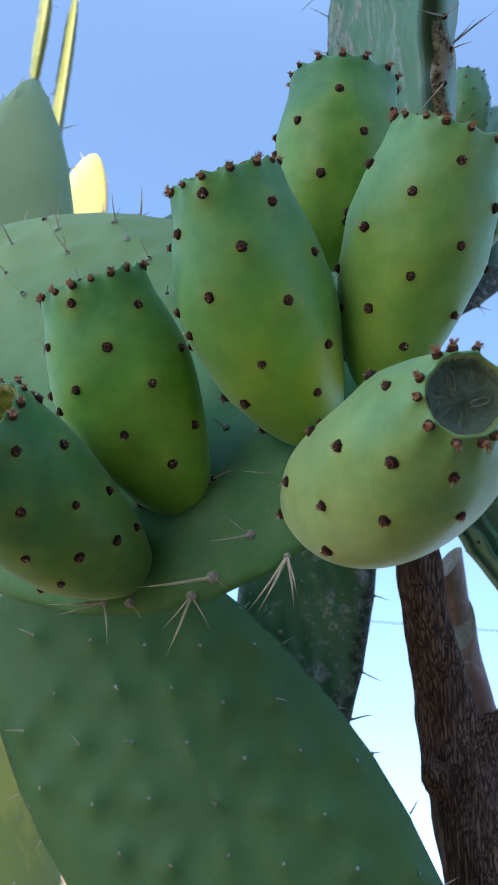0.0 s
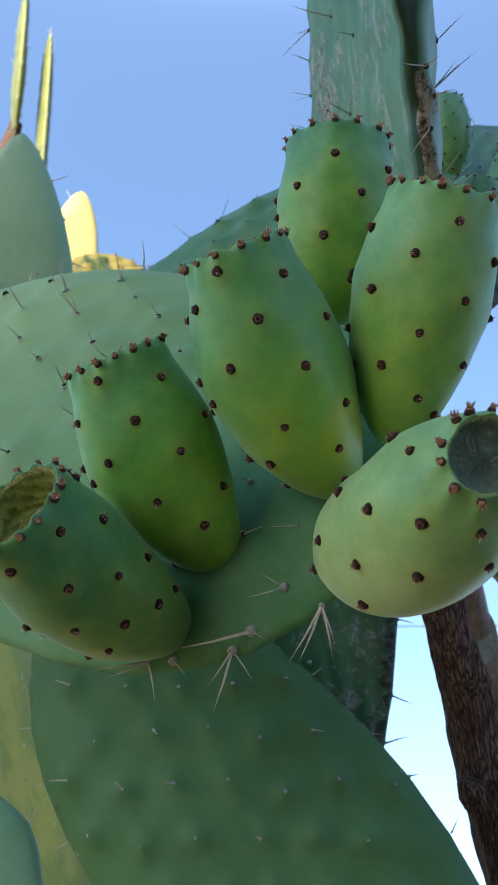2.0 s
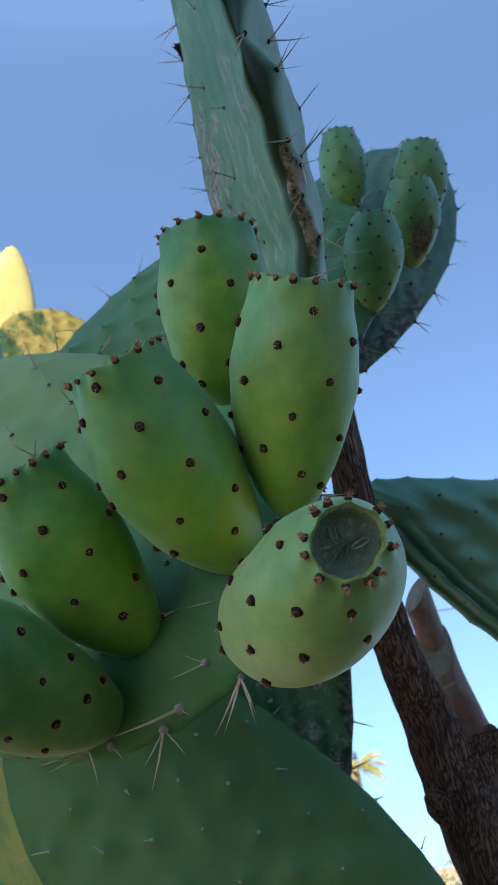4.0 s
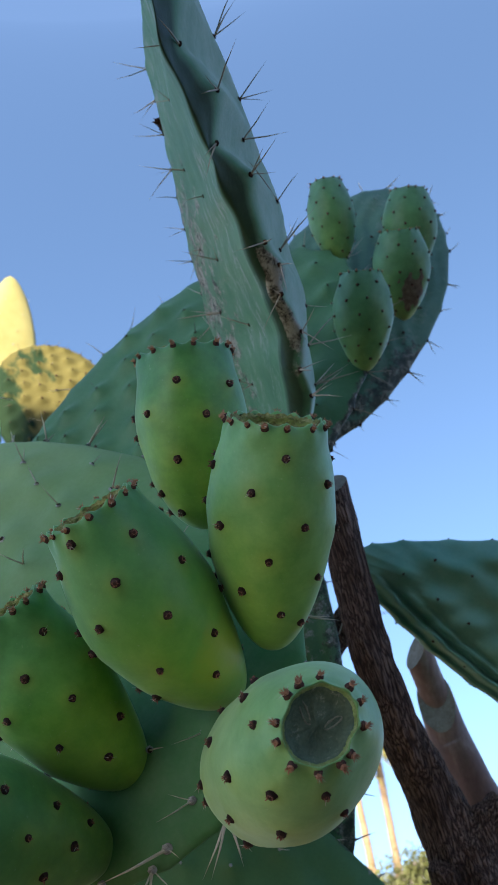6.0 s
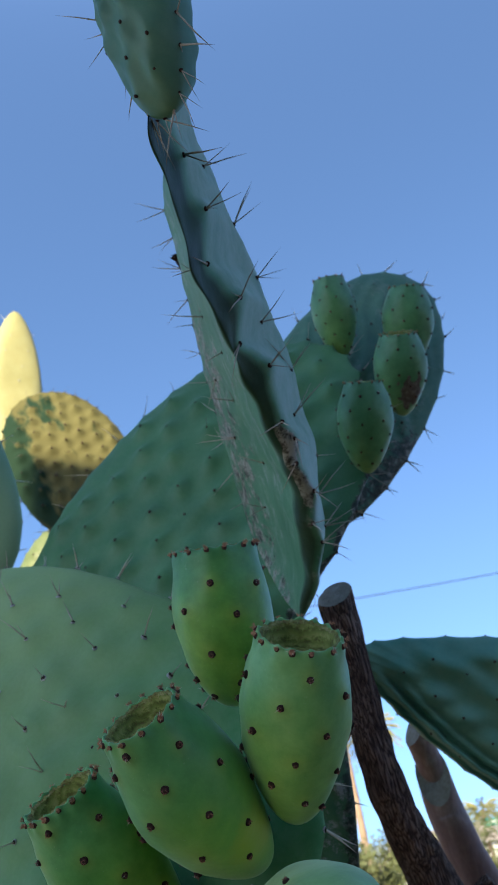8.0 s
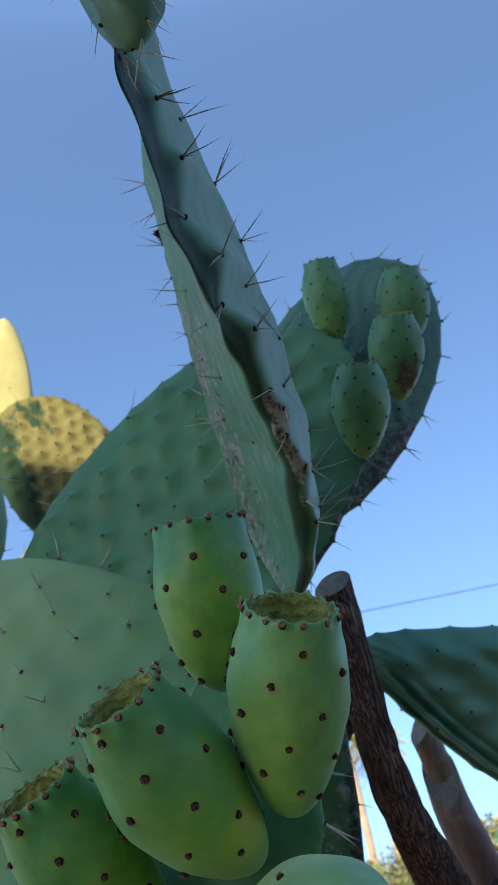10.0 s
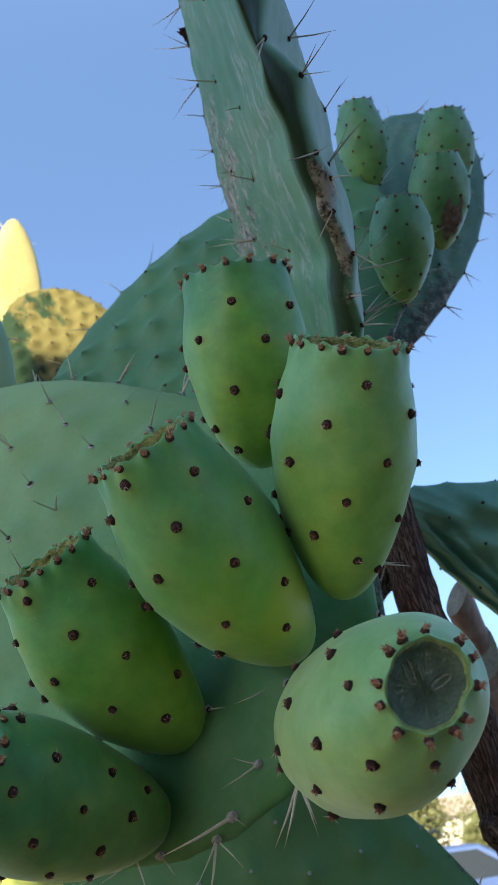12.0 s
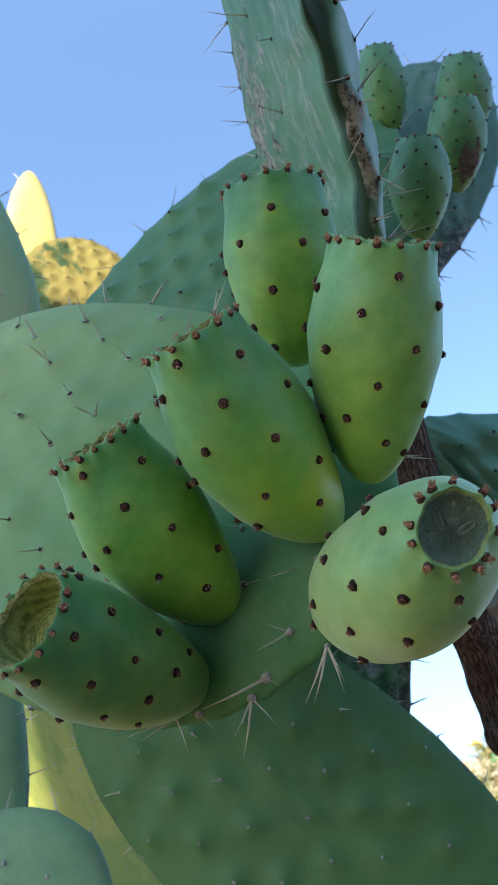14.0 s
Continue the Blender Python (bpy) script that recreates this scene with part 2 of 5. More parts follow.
def dish_material():
    """The hollow's dried green floor with brown flecks and faint rings round the fruit's axis."""
    m, nt, b = material("fruit_dish", 0.7, 0.35)
    co = nt.nodes.new("ShaderNodeTexCoord").outputs["Object"]
    sep = nt.nodes.new("ShaderNodeSeparateXYZ")
    nt.links.new(co, sep.inputs[0])
    r2 = maths(nt, "ADD", maths(nt, "MULTIPLY", sep.outputs["X"], sep.outputs["X"]), maths(nt, "MULTIPLY", sep.outputs["Y"], sep.outputs["Y"]))
    wob = noise_of(nt, co, 320.0, 6.0, 0.75)
    ring = maths(nt, "SINE", maths(nt, "ADD", maths(nt, "MULTIPLY", maths(nt, "SQRT", r2), 5200.0), maths(nt, "MULTIPLY", wob, 9.0)))
    f = maths(nt, "ADD", maths(nt, "MULTIPLY", ring, 0.09), wob)
    col = ramp(nt, f, [(0.34, (0.12, 0.13, 0.030)), (0.52, (0.23, 0.28, 0.058)), (0.70, (0.38, 0.39, 0.13))])
    rust = ramp(nt, noise_of(nt, co, 420.0, 5.0, 0.7), [(0.56, (0, 0, 0)), (0.66, (1, 1, 1))])
    nt.links.new(blend(nt, maths(nt, "MULTIPLY", rust, 0.5), col, (0.16, 0.075, 0.03)), b.inputs["Base Color"])
    bump(nt, b, f, 0.6, 0.001)
    return m


M_DISH = dish_material()
M_SCAR = speckled("fruit_scar", [(0.38, (0.070, 0.105, 0.062)), (0.56, (0.125, 0.165, 0.10)), (0.68, (0.42, 0.40, 0.30))], 160.0, 0.7, 0.8, 0.0012)
M_SCAR_DRY = speckled("fruit_scar_dry", [(0.38, (0.13, 0.075, 0.03)), (0.50, (0.24, 0.25, 0.065)), (0.66, (0.44, 0.39, 0.19))], 300.0, 0.8, 0.9, 0.0015)
M_SCAR_SOFT = speckled("fruit_scar_soft", [(0.36, (0.17, 0.20, 0.06)), (0.52, (0.26, 0.34, 0.10)), (0.68, (0.42, 0.42, 0.22))], 260.0, 0.7, 0.6, 0.001)
M_SPLIT = speckled("dry_split", [(0.35, (0.11, 0.12, 0.08)), (0.6, (0.27, 0.26, 0.18))], 500.0, 0.8, 0.5, 0.0004)
M_TUFT_PALE = speckled("rim_tuft", [(0.35, (0.24, 0.095, 0.050)), (0.55, (0.50, 0.25, 0.14)), (0.72, (0.68, 0.46, 0.30))], 900.0, 0.8, 0.5, 0.0005)
M_CORK = speckled("cork", [(0.3, (0.05, 0.035, 0.025)), (0.55, (0.20, 0.15, 0.11)), (0.75, (0.42, 0.36, 0.28))], 240.0, 0.9, 1.0, 0.0012)
M_AREOLE = speckled("areole_brown", [(0.35, (0.012, 0.006, 0.005)), (0.55, (0.035, 0.016, 0.011)), (0.7, (0.10, 0.048, 0.030))], 900.0, 0.9, 0.8, 0.0006)
M_TUFT = speckled("glochid_tuft", [(0.35, (0.16, 0.05, 0.038)), (0.55, (0.36, 0.145, 0.10)), (0.72, (0.60, 0.38, 0.26))], 900.0, 0.8, 0.5, 0.0005)
M_FELT = speckled("areole_felt", [(0.35, (0.16, 0.15, 0.14)), (0.55, (0.42, 0.41, 0.40)), (0.7, (0.68, 0.67, 0.65))], 900.0, 0.95, 0.7, 0.0006)
M_SPINE = speckled("spine_pale", [(0.3, (0.42, 0.36, 0.26)), (0.7, (0.72, 0.68, 0.58))], 300.0, 0.5, 0.1, 0.0002)
M_CENTRE = speckled("areole_centre", [(0.35, (0.03, 0.014, 0.010)), (0.55, (0.085, 0.040, 0.028)), (0.7, (0.20, 0.11, 0.07))], 900.0, 0.9, 0.8, 0.0006)
M_SPINE_GREY = speckled("spine_grey", [(0.3, (0.24, 0.20, 0.14)), (0.7, (0.54, 0.48, 0.38))], 200.0, 0.5, 0.1, 0.0002)
M_SPINE_DARK = speckled("spine_dark", [(0.3, (0.05, 0.04, 0.035)), (0.7, (0.16, 0.13, 0.10))], 300.0, 0.6, 0.1, 0.0002)


# ---------------------------------------------------------------- building blocks
def mesh_from(name, verts, faces, mats, smooth=True, mat_index=None):
    me = bpy.data.meshes.new(name)
    me.from_pydata([tuple(v) for v in verts], [], faces)
    for m in mats:
        me.materials.append(m)
    if smooth:
        me.polygons.foreach_set("use_smooth", np.ones(len(me.polygons), bool))
    if mat_index is not None:
        me.polygons.foreach_set("material_index", mat_index)
    me.update()
    return me


def child(name, data, parent, local, label=""):
    ob = new(name, data)
    ob.parent = parent
    ob.matrix_basis = local
    return tagged(ob, label=label)


def basis(origin, along, normal):
    """x across, y along, z out of the face."""
    y = Vector(along).normalized()
    z = Vector(normal)
    z = (z - y * z.dot(y)).normalized()
    x = y.cross(z)
    m = Matrix((x, y, z)).transposed().to_4x4()
    m.translation = origin
    return m


def facing(place, out, size=1.0, spin=0.0):
    q = Vector(out).to_track_quat("Z", "Y").to_matrix().to_4x4()
    return Matrix.Translation(place) @ q @ Matrix.Rotation(spin, 4, "Z") @ Matrix.Scale(size, 4)


def cone_into(verts, faces, base, tip, r, sides=5, bend=(0, 0, 0)):
    """A tapered bristle or spine with a slight bow."""
    base, tip = np.array(base, float), np.array(tip, float)
    d = tip - base
    d /= np.linalg.norm(d)
    a = np.cross(d, (0.31, 0.77, 0.55))
    a /= np.linalg.norm(a)
    b = np.cross(d, a)
    start = len(verts)
    for k, f in ((0.0, 1.0), (0.5, 0.72)):
        c = base + (tip - base) * k + np.array(bend) * k
        for i in range(sides):
            w = 2 * math.pi * i / sides
            verts.append(c + (a * math.cos(w) + b * math.sin(w)) * r * f)
    verts.append(tip)
    for i in range(sides):
        j = (i + 1) % sides
        faces.append((start + i, start + j, start + sides + j, start + sides + i))
        faces.append((start + sides + i, start + sides + j, start + 2 * sides))


def dome_into(verts, faces, r, h, rng, sides=14, rings=4, rough=0.13):
    start = len(verts)
    for k in range(rings):
        f = k / rings
        for i in range(sides):
            w = 2 * math.pi * (i + 0.5 * (k % 2)) / sides
            rr = r * math.cos(f * math.pi / 2) * (1 + rng.uniform(-rough, rough))
            verts.append((rr * math.cos(w), rr * math.sin(w), h * math.sin(f * math.pi / 2) * (1 + rng.uniform(-rough, rough)) - 0.15 * h))
    verts.append((0, 0, h))
    top = len(verts) - 1
    for k in range(rings - 1):
        for i in range(sides):
            j = (i + 1) % sides
            a = start + k * sides
            faces.append((a + i, a + j, a + sides + j, a + sides + i))
    a = start + (rings - 1) * sides
    for i in range(sides):
        faces.append((a + i, a + (i + 1) % sides, top))


def areole_mesh(name, seed, r, h, bristles, length, mats, barbs=0):
    """A felted cushion with a tuft of bristles; material 0 the cushion, 1 the tuft."""
    rng = random.Random(seed)
    v, f = [], []
    dome_into(v, f, r, h, rng)
    n = len(f)
    for _ in range(bristles):
        w, t = rng.uniform(0, 6.283), rng.uniform(0.15, 0.95)
        p = (0.4 * r * math.cos(w), 0.4 * r * math.sin(w), 0.75 * h)
        ln = length * rng.uniform(0.5, 1.2)
        cone_into(v, f, p, (p[0] + ln * math.sin(t) * math.cos(w), p[1] + ln * math.sin(t) * math.sin(w), p[2] + ln * math.cos(t)), r * 0.10, 4)
    fine = len(f)
    for _ in range(barbs):
        w, t = rng.uniform(0, 6.283), rng.uniform(0.7, 1.25)
        ln = rng.uniform(0.0020, 0.0034)
        cone_into(v, f, (0, 0, 0.5 * h), (ln * math.sin(t) * math.cos(w), ln * math.sin(t) * math.sin(w), 0.5 * h + ln * math.cos(t)), 0.00016, 4)
    idx = np.zeros(len(f), np.int32)
    idx[n:fine] = 1
    idx[fine:] = 3
    idx[n - 28:n] = 2
    return mesh_from(name, v, f, mats, True, idx)


FRUIT_AREOLES = [areole_mesh("fruit_areole", 10 + i, 0.0017, 0.0015, 14, 0.0010, (M_AREOLE, M_TUFT, M_CENTRE, M_SPINE), (0, 2, 0, 0, 3)[i]) for i in range(5)]
RIM_AREOLES = [areole_mesh("rim_areole", 30 + i, 0.0014, 0.0020, 26, 0.0017, (M_CENTRE, M_TUFT_PALE, M_TUFT_PALE, M_SPINE), i) for i in range(4)]
PAD_AREOLES = [areole_mesh("pad_areole", 50 + i, 0.0014, 0.0010, 0, 0.0014, (M_FELT, M_SPINE_DARK, M_FELT)) for i in range(4)]
RINGED_AREOLES = [areole_mesh("ringed_areole", 70 + i, 0.0016, 0.0013, 0, 0.0014, (M_FELT, M_SPINE_DARK, M_AREOLE)) for i in range(4)]
DARK_AREOLES = [areole_mesh("dark_areole", 60 + i, 0.0015, 0.0012, 0, 0.0022, (M_AREOLE, M_SPINE_DARK, M_CENTRE)) for i in range(4)]


def spine_mesh(name, length, r, mat, bow=0.04):
    v, f = [], []
    cone_into(v, f, (0, 0, 0), (0, 0, length), r, 6, (bow * length, 0, 0))
    return mesh_from(name, v, f, (mat,))


SPINE_LONG = spine_mesh("spine", 0.030, 0.00075, M_SPINE)
SPINE_SHORT = spine_mesh("spine", 0.016, 0.00055, M_SPINE)
SPINE_TALL = spine_mesh("spine", 0.024, 0.00042, M_SPINE_GREY)
SPINE_FINE = spine_mesh("spine", 0.013, 0.00028, M_SPINE_DARK)
SPINE_STUB = spine_mesh("spine", 0.009, 0.00042, M_SPINE)
SPINE_THIN = spine_mesh("spine", 0.019, 0.00042, M_SPINE_GREY)


class Lens:
    """A cactus pad's shape: an obovate lens with a rounded rim, tubercles under its areoles and a wavy edge."""

    def __init__(self, length, width, thick, taper=0.15, square=2.3, bow=0.0, roll=0.0, wave=0.0, seed=1, spacing=0.034, lift=0.0015, ripple=0.0, turn=0.3, blunt=3.2, knob=0.005, fold=0.0, sharp=0.5, drawn=1.0, grain=150.0):
        self.length, self.width, self.thick, self.taper, self.square = length, width, thick, taper, square
        self.blunt, self.knob, self.fold, self.sharp, self.drawn, self.grain = blunt, knob, fold, sharp, drawn, grain
        self.bow, self.roll, self.wave, self.seed, self.lift, self.ripple = bow, roll, wave, seed, lift, ripple
        rng = random.Random(seed)
        self.spots = []
        step = spacing
        n = int(max(length, width) / step) + 2
        for i in range(-n, n + 1):
            for j in range(-n, n + 1):
                a, c = (i + 0.5 * (j % 2)) * step, j * step * 0.82
                x = a * math.cos(turn) - c * math.sin(turn) + rng.uniform(-0.12, 0.12) * step
                y = a * math.sin(turn) + c * math.cos(turn) + rng.uniform(-0.12, 0.12) * step
                if self.rho(x, y) < 0.90:
                    self.spots.append((x, y))
        self.spots = np.array(self.spots)
        around = 2 * math.pi * 0.5 * math.sqrt((length ** 2 + width ** 2) / 2)
        k = int(around / (min(step, 0.036) * 0.85))
        self.rim = [2 * math.pi * (i + rng.uniform(-0.15, 0.15)) / k for i in range(k)]

    def edge(self, w):
        c, s = np.cos(w), np.sin(w)
        e = 2.0 / self.square
        x = np.sign(c) * np.abs(c) ** e * self.width / 2
        y = np.sign(s) * np.abs(s) ** e * self.length / 2
        x = x * (1 + self.taper * (y / (self.length / 2)) - 0.4 * self.taper)
        return x, y

    def rho(self, x, y):
        f = 1 + self.taper * (y / (self.length / 2)) - 0.4 * self.taper
        return (abs(x / (self.width / 2 * max(f, 0.2))) ** self.square + abs(y / (self.length / 2)) ** self.square) ** (1 / self.square)

    def bend(self, x, y):
        return self.bow * (y / (self.length / 2)) ** 2 * self.length + self.roll * (x / (self.width / 2)) ** 2 * self.width

    def half(self, rho):
        return self.thick / 2 * (1 - np.clip(rho, 0, 1) ** self.blunt) ** self.sharp

    def mesh(self, name, mat, worn=None, rings=34, sides=168):
        wave_rng = np.random.default_rng(self.seed)
        w = np.linspace(0, 2 * np.pi, sides, endpoint=False)
        ex, ey = self.edge(w)
        # scalloped edge: each rim areole sits on a small swelling
        swell = np.zeros(sides)
        for a in self.rim:
            d = np.angle(np.exp(1j * (w - a)))
            swell += np.exp(-(d / (1.1 / max(len(self.rim), 1))) ** 2)
        k = 1 + self.wave * swell + 0.006 * np.sin(3 * w + wave_rng.uniform(0, 6)) + 0.005 * np.sin(7 * w + wave_rng.uniform(0, 6))
        rho = 1 - (1 - np.linspace(0, 1, rings + 1)) ** 1.7
        verts, faces, wear = [], [], []
        phase = wave_rng.uniform(0, 6, 4)
        for side in (1, -1):
            for r in rho[1:] if side == 1 else rho[1:-1]:
                y = ey * k * r
                x = ex * k * r
                z = side * self.half(r)
                lump = np.zeros(sides)
                for sx, sy in self.spots:
                    d2 = (x - sx) ** 2 + ((y - sy) / self.drawn) ** 2
                    lump += np.exp(-d2 / (2 * self.knob ** 2))
                fade = min(1.0, (1 - r) * 8)
                z += side * lump * self.lift * fade
                z += (0.0012 * np.sin(38 * x + phase[0]) * np.sin(31 * y + phase[1]) + self.ripple * np.sin(self.grain * x + 0.3 * self.grain * y + phase[2] + 2.0 * np.sin(60 * y + phase[3]))) * min(1.0, (1 - r) * 4)
                z += self.bend(x, y) + self.fold * math.sin(46 * r) * min(1.0, max(0.0, (r - 0.55) * 4)) * min(1.0, (1 - r) * 12) * np.clip(np.cos(w) * 1.4, 0, 1)
                verts.extend(np.stack([x, y, z], 1))
                if worn:
                    wear.extend(worn(x, y, r, side))
        top = len(verts)
        for side in (1, -1):
            verts.append((0, 0, side * float(self.half(0)) + float(self.bend(0, 0))))
        wear += [0.0, 0.0]

        def ring(side, i):
            if side == 1:
                return i * sides
            return (rings - 1) * sides if i == rings - 1 else (rings + i) * sides

        for side in (1, -1):
            for i in range(rings - 1):
                a, b = ring(side, i), ring(side, i + 1)
                for j in range(sides):
                    q = (a + j, b + j, b + (j + 1) % sides, a + (j + 1) % sides)
                    faces.append(q if side == 1 else q[::-1])
            a = ring(side, 0)
            for j in range(sides):
                q = (top if side == 1 else top + 1, a + j, a + (j + 1) % sides)
                faces.append(q if side == 1 else q[::-1])
        me = mesh_from(name, verts, faces, (mat,))
        if worn:
            me.attributes.new("worn", "FLOAT", "POINT").data.foreach_set("value", np.array(wear, np.float32))
        return me

    def on_face(self, x, y, side):
        r = self.rho(x, y)
        z = side * (self.half(r) + self.lift * min(1.0, (1 - r) * 8)) + self.bend(x, y)
        out = Vector((x * 3.0 * r ** 3, y * 2.0 * r ** 3, side * 0.05)).normalized()
        return Vector((x, y, z)), out

    def on_rim(self, w):
        x, y = self.edge(w)
        k = 1 + self.wave
        return Vector((x * k, y * k, float(self.bend(x, y)))), Vector((x / self.width, y / self.length, 0)).normalized()


def pad(plant, label, mat, center, along, normal, lens, sides=(1,), spines=0.5, rim_spines=1.5, areoles=PAD_AREOLES, spine=SPINE_SHORT, rim_spine=SPINE_SHORT, worn=None, size=1.0, bare=None):
    """A cactus pad under its plant, with every areole and spine on the faces that can be seen."""
    rng = random.Random(lens.seed + 77)
    ob = new("cactus_pad", lens.mesh("cactus_pad", mat, worn))
    ob.parent = plant
    ob.matrix_parent_inverse = plant.matrix_basis.inverted()
    ob.matrix_basis = basis(center, along, normal)
    tagged(ob, label=label)

    def armed(p, out, count, mesh):
        child("areole", rng.choice(areoles), ob, facing(p, out, size * rng.uniform(0.8, 1.2), rng.uniform(0, 6.28)))
        for _ in range(int(count) + (rng.random() < count % 1)):
            tilt = Vector((rng.gauss(0, 1), rng.gauss(0, 1), rng.gauss(0, 1))) * 0.45
            child("spine", mesh, ob, facing(p + out * 0.0005, out + tilt, rng.uniform(0.55, 1.25), rng.uniform(0, 6.28)))

    for x, y in lens.spots:
        for side in sides:
            p, out = lens.on_face(x, y, side)
            armed(p, out, spines, spine)
    for w in lens.rim:
        p, out = lens.on_rim(w)
        if bare and bare(ob.matrix_basis @ p):
            continue
        armed(p, out, rim_spines, rim_spine)
    return ob


def ground_level(y):
    """The garden stands half a metre above the street."""
    t = min(1.0, max(0.0, (y - 5.0) / 4.0))
    return -0.5 * t * t * (3 - 2 * t)


def ground_empty(name, x, y, label, category):
    e = new(name)
    e.empty_display_size = 0.1
    e.location = (x, y, ground_level(y))
    return tagged(e, label=label, category=category)


# ---------------------------------------------------------------- fruit
def outline(s, shape):
    """The fruit's radius at the height s, as a share of the greatest: shape gives the belly's height, how full the lower end is, the rim's share and how suddenly it draws in."""
    belly, full, mouth, draw = shape
    low = np.clip(1 - np.abs(1 - np.clip(s, 0, belly) / belly) ** full, 1e-9, 1) ** 0.5
    high = 1 - (1 - mouth) * np.clip((s - belly) / (1 - belly), 0, 1) ** draw
    return np.where(s < belly, low, high)


def fruit(base, rim, radius, spots, label, seed, scar=M_DISH, shoulder=0.93, hollow=0.010, areoles=FRUIT_AREOLES, rim_areoles=RIM_AREOLES, rim_count=15, size=1.0, shape=(0.6, 1.9, 0.74, 2.0), bend=(0.0, 0.0), oval=(0.0, 0.0), mat=M_FRUIT, slim=0.0, cork=None, sides=84, back=True, crown_lift=0.85, crust=M_SCAR_DRY, oblique=(0.0, 0.0), group="prickly pear fruits on the pad"):
    rng = random.Random(seed)
    base, rim = Vector(base), Vector(rim)
    axis = rim - base
    length = axis.length
    z = axis.normalized()
    x = Vector((0, 1, 0)).cross(z).normalized()
    y = z.cross(x)
    m = Matrix((x, y, z)).transposed().to_4x4()
    m.translation = base
    spots = [(min(s, 0.965), radians(a)) for s, a in spots]
    if back:
        for i in range(5):
            for j in range(5):
                spots.append((0.14 + 0.175 * i + rng.uniform(-0.02, 0.02), radians(20 + 35 * j + 17 * (i % 2) + rng.uniform(-5, 5))))
    rims = [(2 * math.pi * (i + rng.uniform(-0.2, 0.2)) / rim_count) for i in range(rim_count)]
    w = np.linspace(0, 2 * np.pi, sides, endpoint=False)
    phase = [rng.uniform(0, 6.28) for _ in range(4)]

    def skin(s, a):
        """Radius at the height s and the angle a, with the swelling under each areole."""
        r = radius * outline(np.full_like(a, s), shape) * (1 - slim * max(0.0, 1 - s / 0.55) ** 1.5)
        r = r * (1 + oval[0] * np.cos(2 * a) + oval[1] * np.sin(2 * a) + 0.010 * np.sin(3 * a + phase[1] + 4 * s) + 0.008 * np.sin(5 * a + phase[2] - 6 * s))
        for ss, sa in spots:
            d2 = ((s - ss) * length) ** 2 + (np.angle(np.exp(1j * (a - sa))) * radius * 0.9) ** 2
            r = r + 0.0007 * np.exp(-d2 / (2 * 0.0042 ** 2))
        for ra in rims:
            d2 = ((s - 0.985) * length) ** 2 + (np.angle(np.exp(1j * (a - ra))) * radius * 0.75) ** 2
            r = r + 0.0017 * crown_lift * np.exp(-d2 / (2 * 0.0036 ** 2))
        return r

    def askew(s, x, y):
        """The crown is cut a little askew: one side of the rim stands lower."""
        return -(oblique[0] * x + oblique[1] * y) * max(0.0, (s - 0.6) / 0.4) ** 2

    def at(s, a, r):
        """The place on the skin; the fruit's axis bows a little."""
        bow = 4 * s * (1 - s)
        return r * np.cos(a) + bow * bend[0], r * np.sin(a) + bow * bend[1]

    heights = np.concatenate([np.linspace(0.004, 0.08, 7), np.linspace(0.1, 0.9, 34), np.linspace(0.915, 1.0, 9)])
    verts, faces, halo = [(0, 0, 0)], [], [0.0]

    def near_areole(s, a):
        return np.max([np.exp(-(((s - ss) * length) ** 2 + (np.angle(np.exp(1j * (a - sa))) * radius * 0.9) ** 2) / (2 * 0.0032 ** 2)) for ss, sa in spots], axis=0)

    crown = np.zeros(sides)
    for ra in rims:
        crown += np.exp(-(np.angle(np.exp(1j * (w - ra))) / 0.11) ** 2)
    for s in heights:
        r = skin(s, w)
        halo.extend(near_areole(s, w))
        lift = 0.0030 * crown_lift * crown * max(0.0, (s - 0.93) / 0.07)
        verts.extend(np.stack([*at(s, w, r), np.full(sides, s * length) + lift + askew(s, r * np.cos(w), r * np.sin(w))], 1))
    # the lip turns inward before the hollow
    r_top = skin(1.0, w)
    lips = [(1 - (1 - shoulder) * k, 0.0012 * math.sin(k * 2.2) - 0.0004 * k) for k in (0.25, 0.5, 0.75, 1.0)]
    for f, dz in lips:
        verts.extend(np.stack([r_top * f * np.cos(w), r_top * f * np.sin(w), np.full(sides, length + dz) + askew(1.0, r_top * f * np.cos(w), r_top * f * np.sin(w)) + 0.0030 * crown_lift * crown * (f - shoulder + 0.02) / (1.02 - shoulder)], 1))
    rows = len(heights) + len(lips)
    for j in range(sides):
        faces.append((0, 1 + (j + 1) % sides, 1 + j))
    for i in range(rows - 1):
        a = 1 + i * sides
        for j in range(sides):
            k = (j + 1) % sides
            faces.append((a + j, a + k, a + sides + k, a + sides + j))
    ob = new("cactus_fruit", mesh_from("cactus_fruit", verts, faces, (mat,)))
    halo = np.concatenate([halo, np.zeros(len(verts) - len(halo))]).astype(np.float32)
    ob.data.attributes.new("halo", "FLOAT", "POINT").data.foreach_set("value", halo)
    ob.matrix_basis = m
    tagged(ob, label=label, category="fruit", group=group)
    # the sunken scar left by the flower, a dish of its own
    low = 0.0012 * math.sin(2.2) - 0.0004

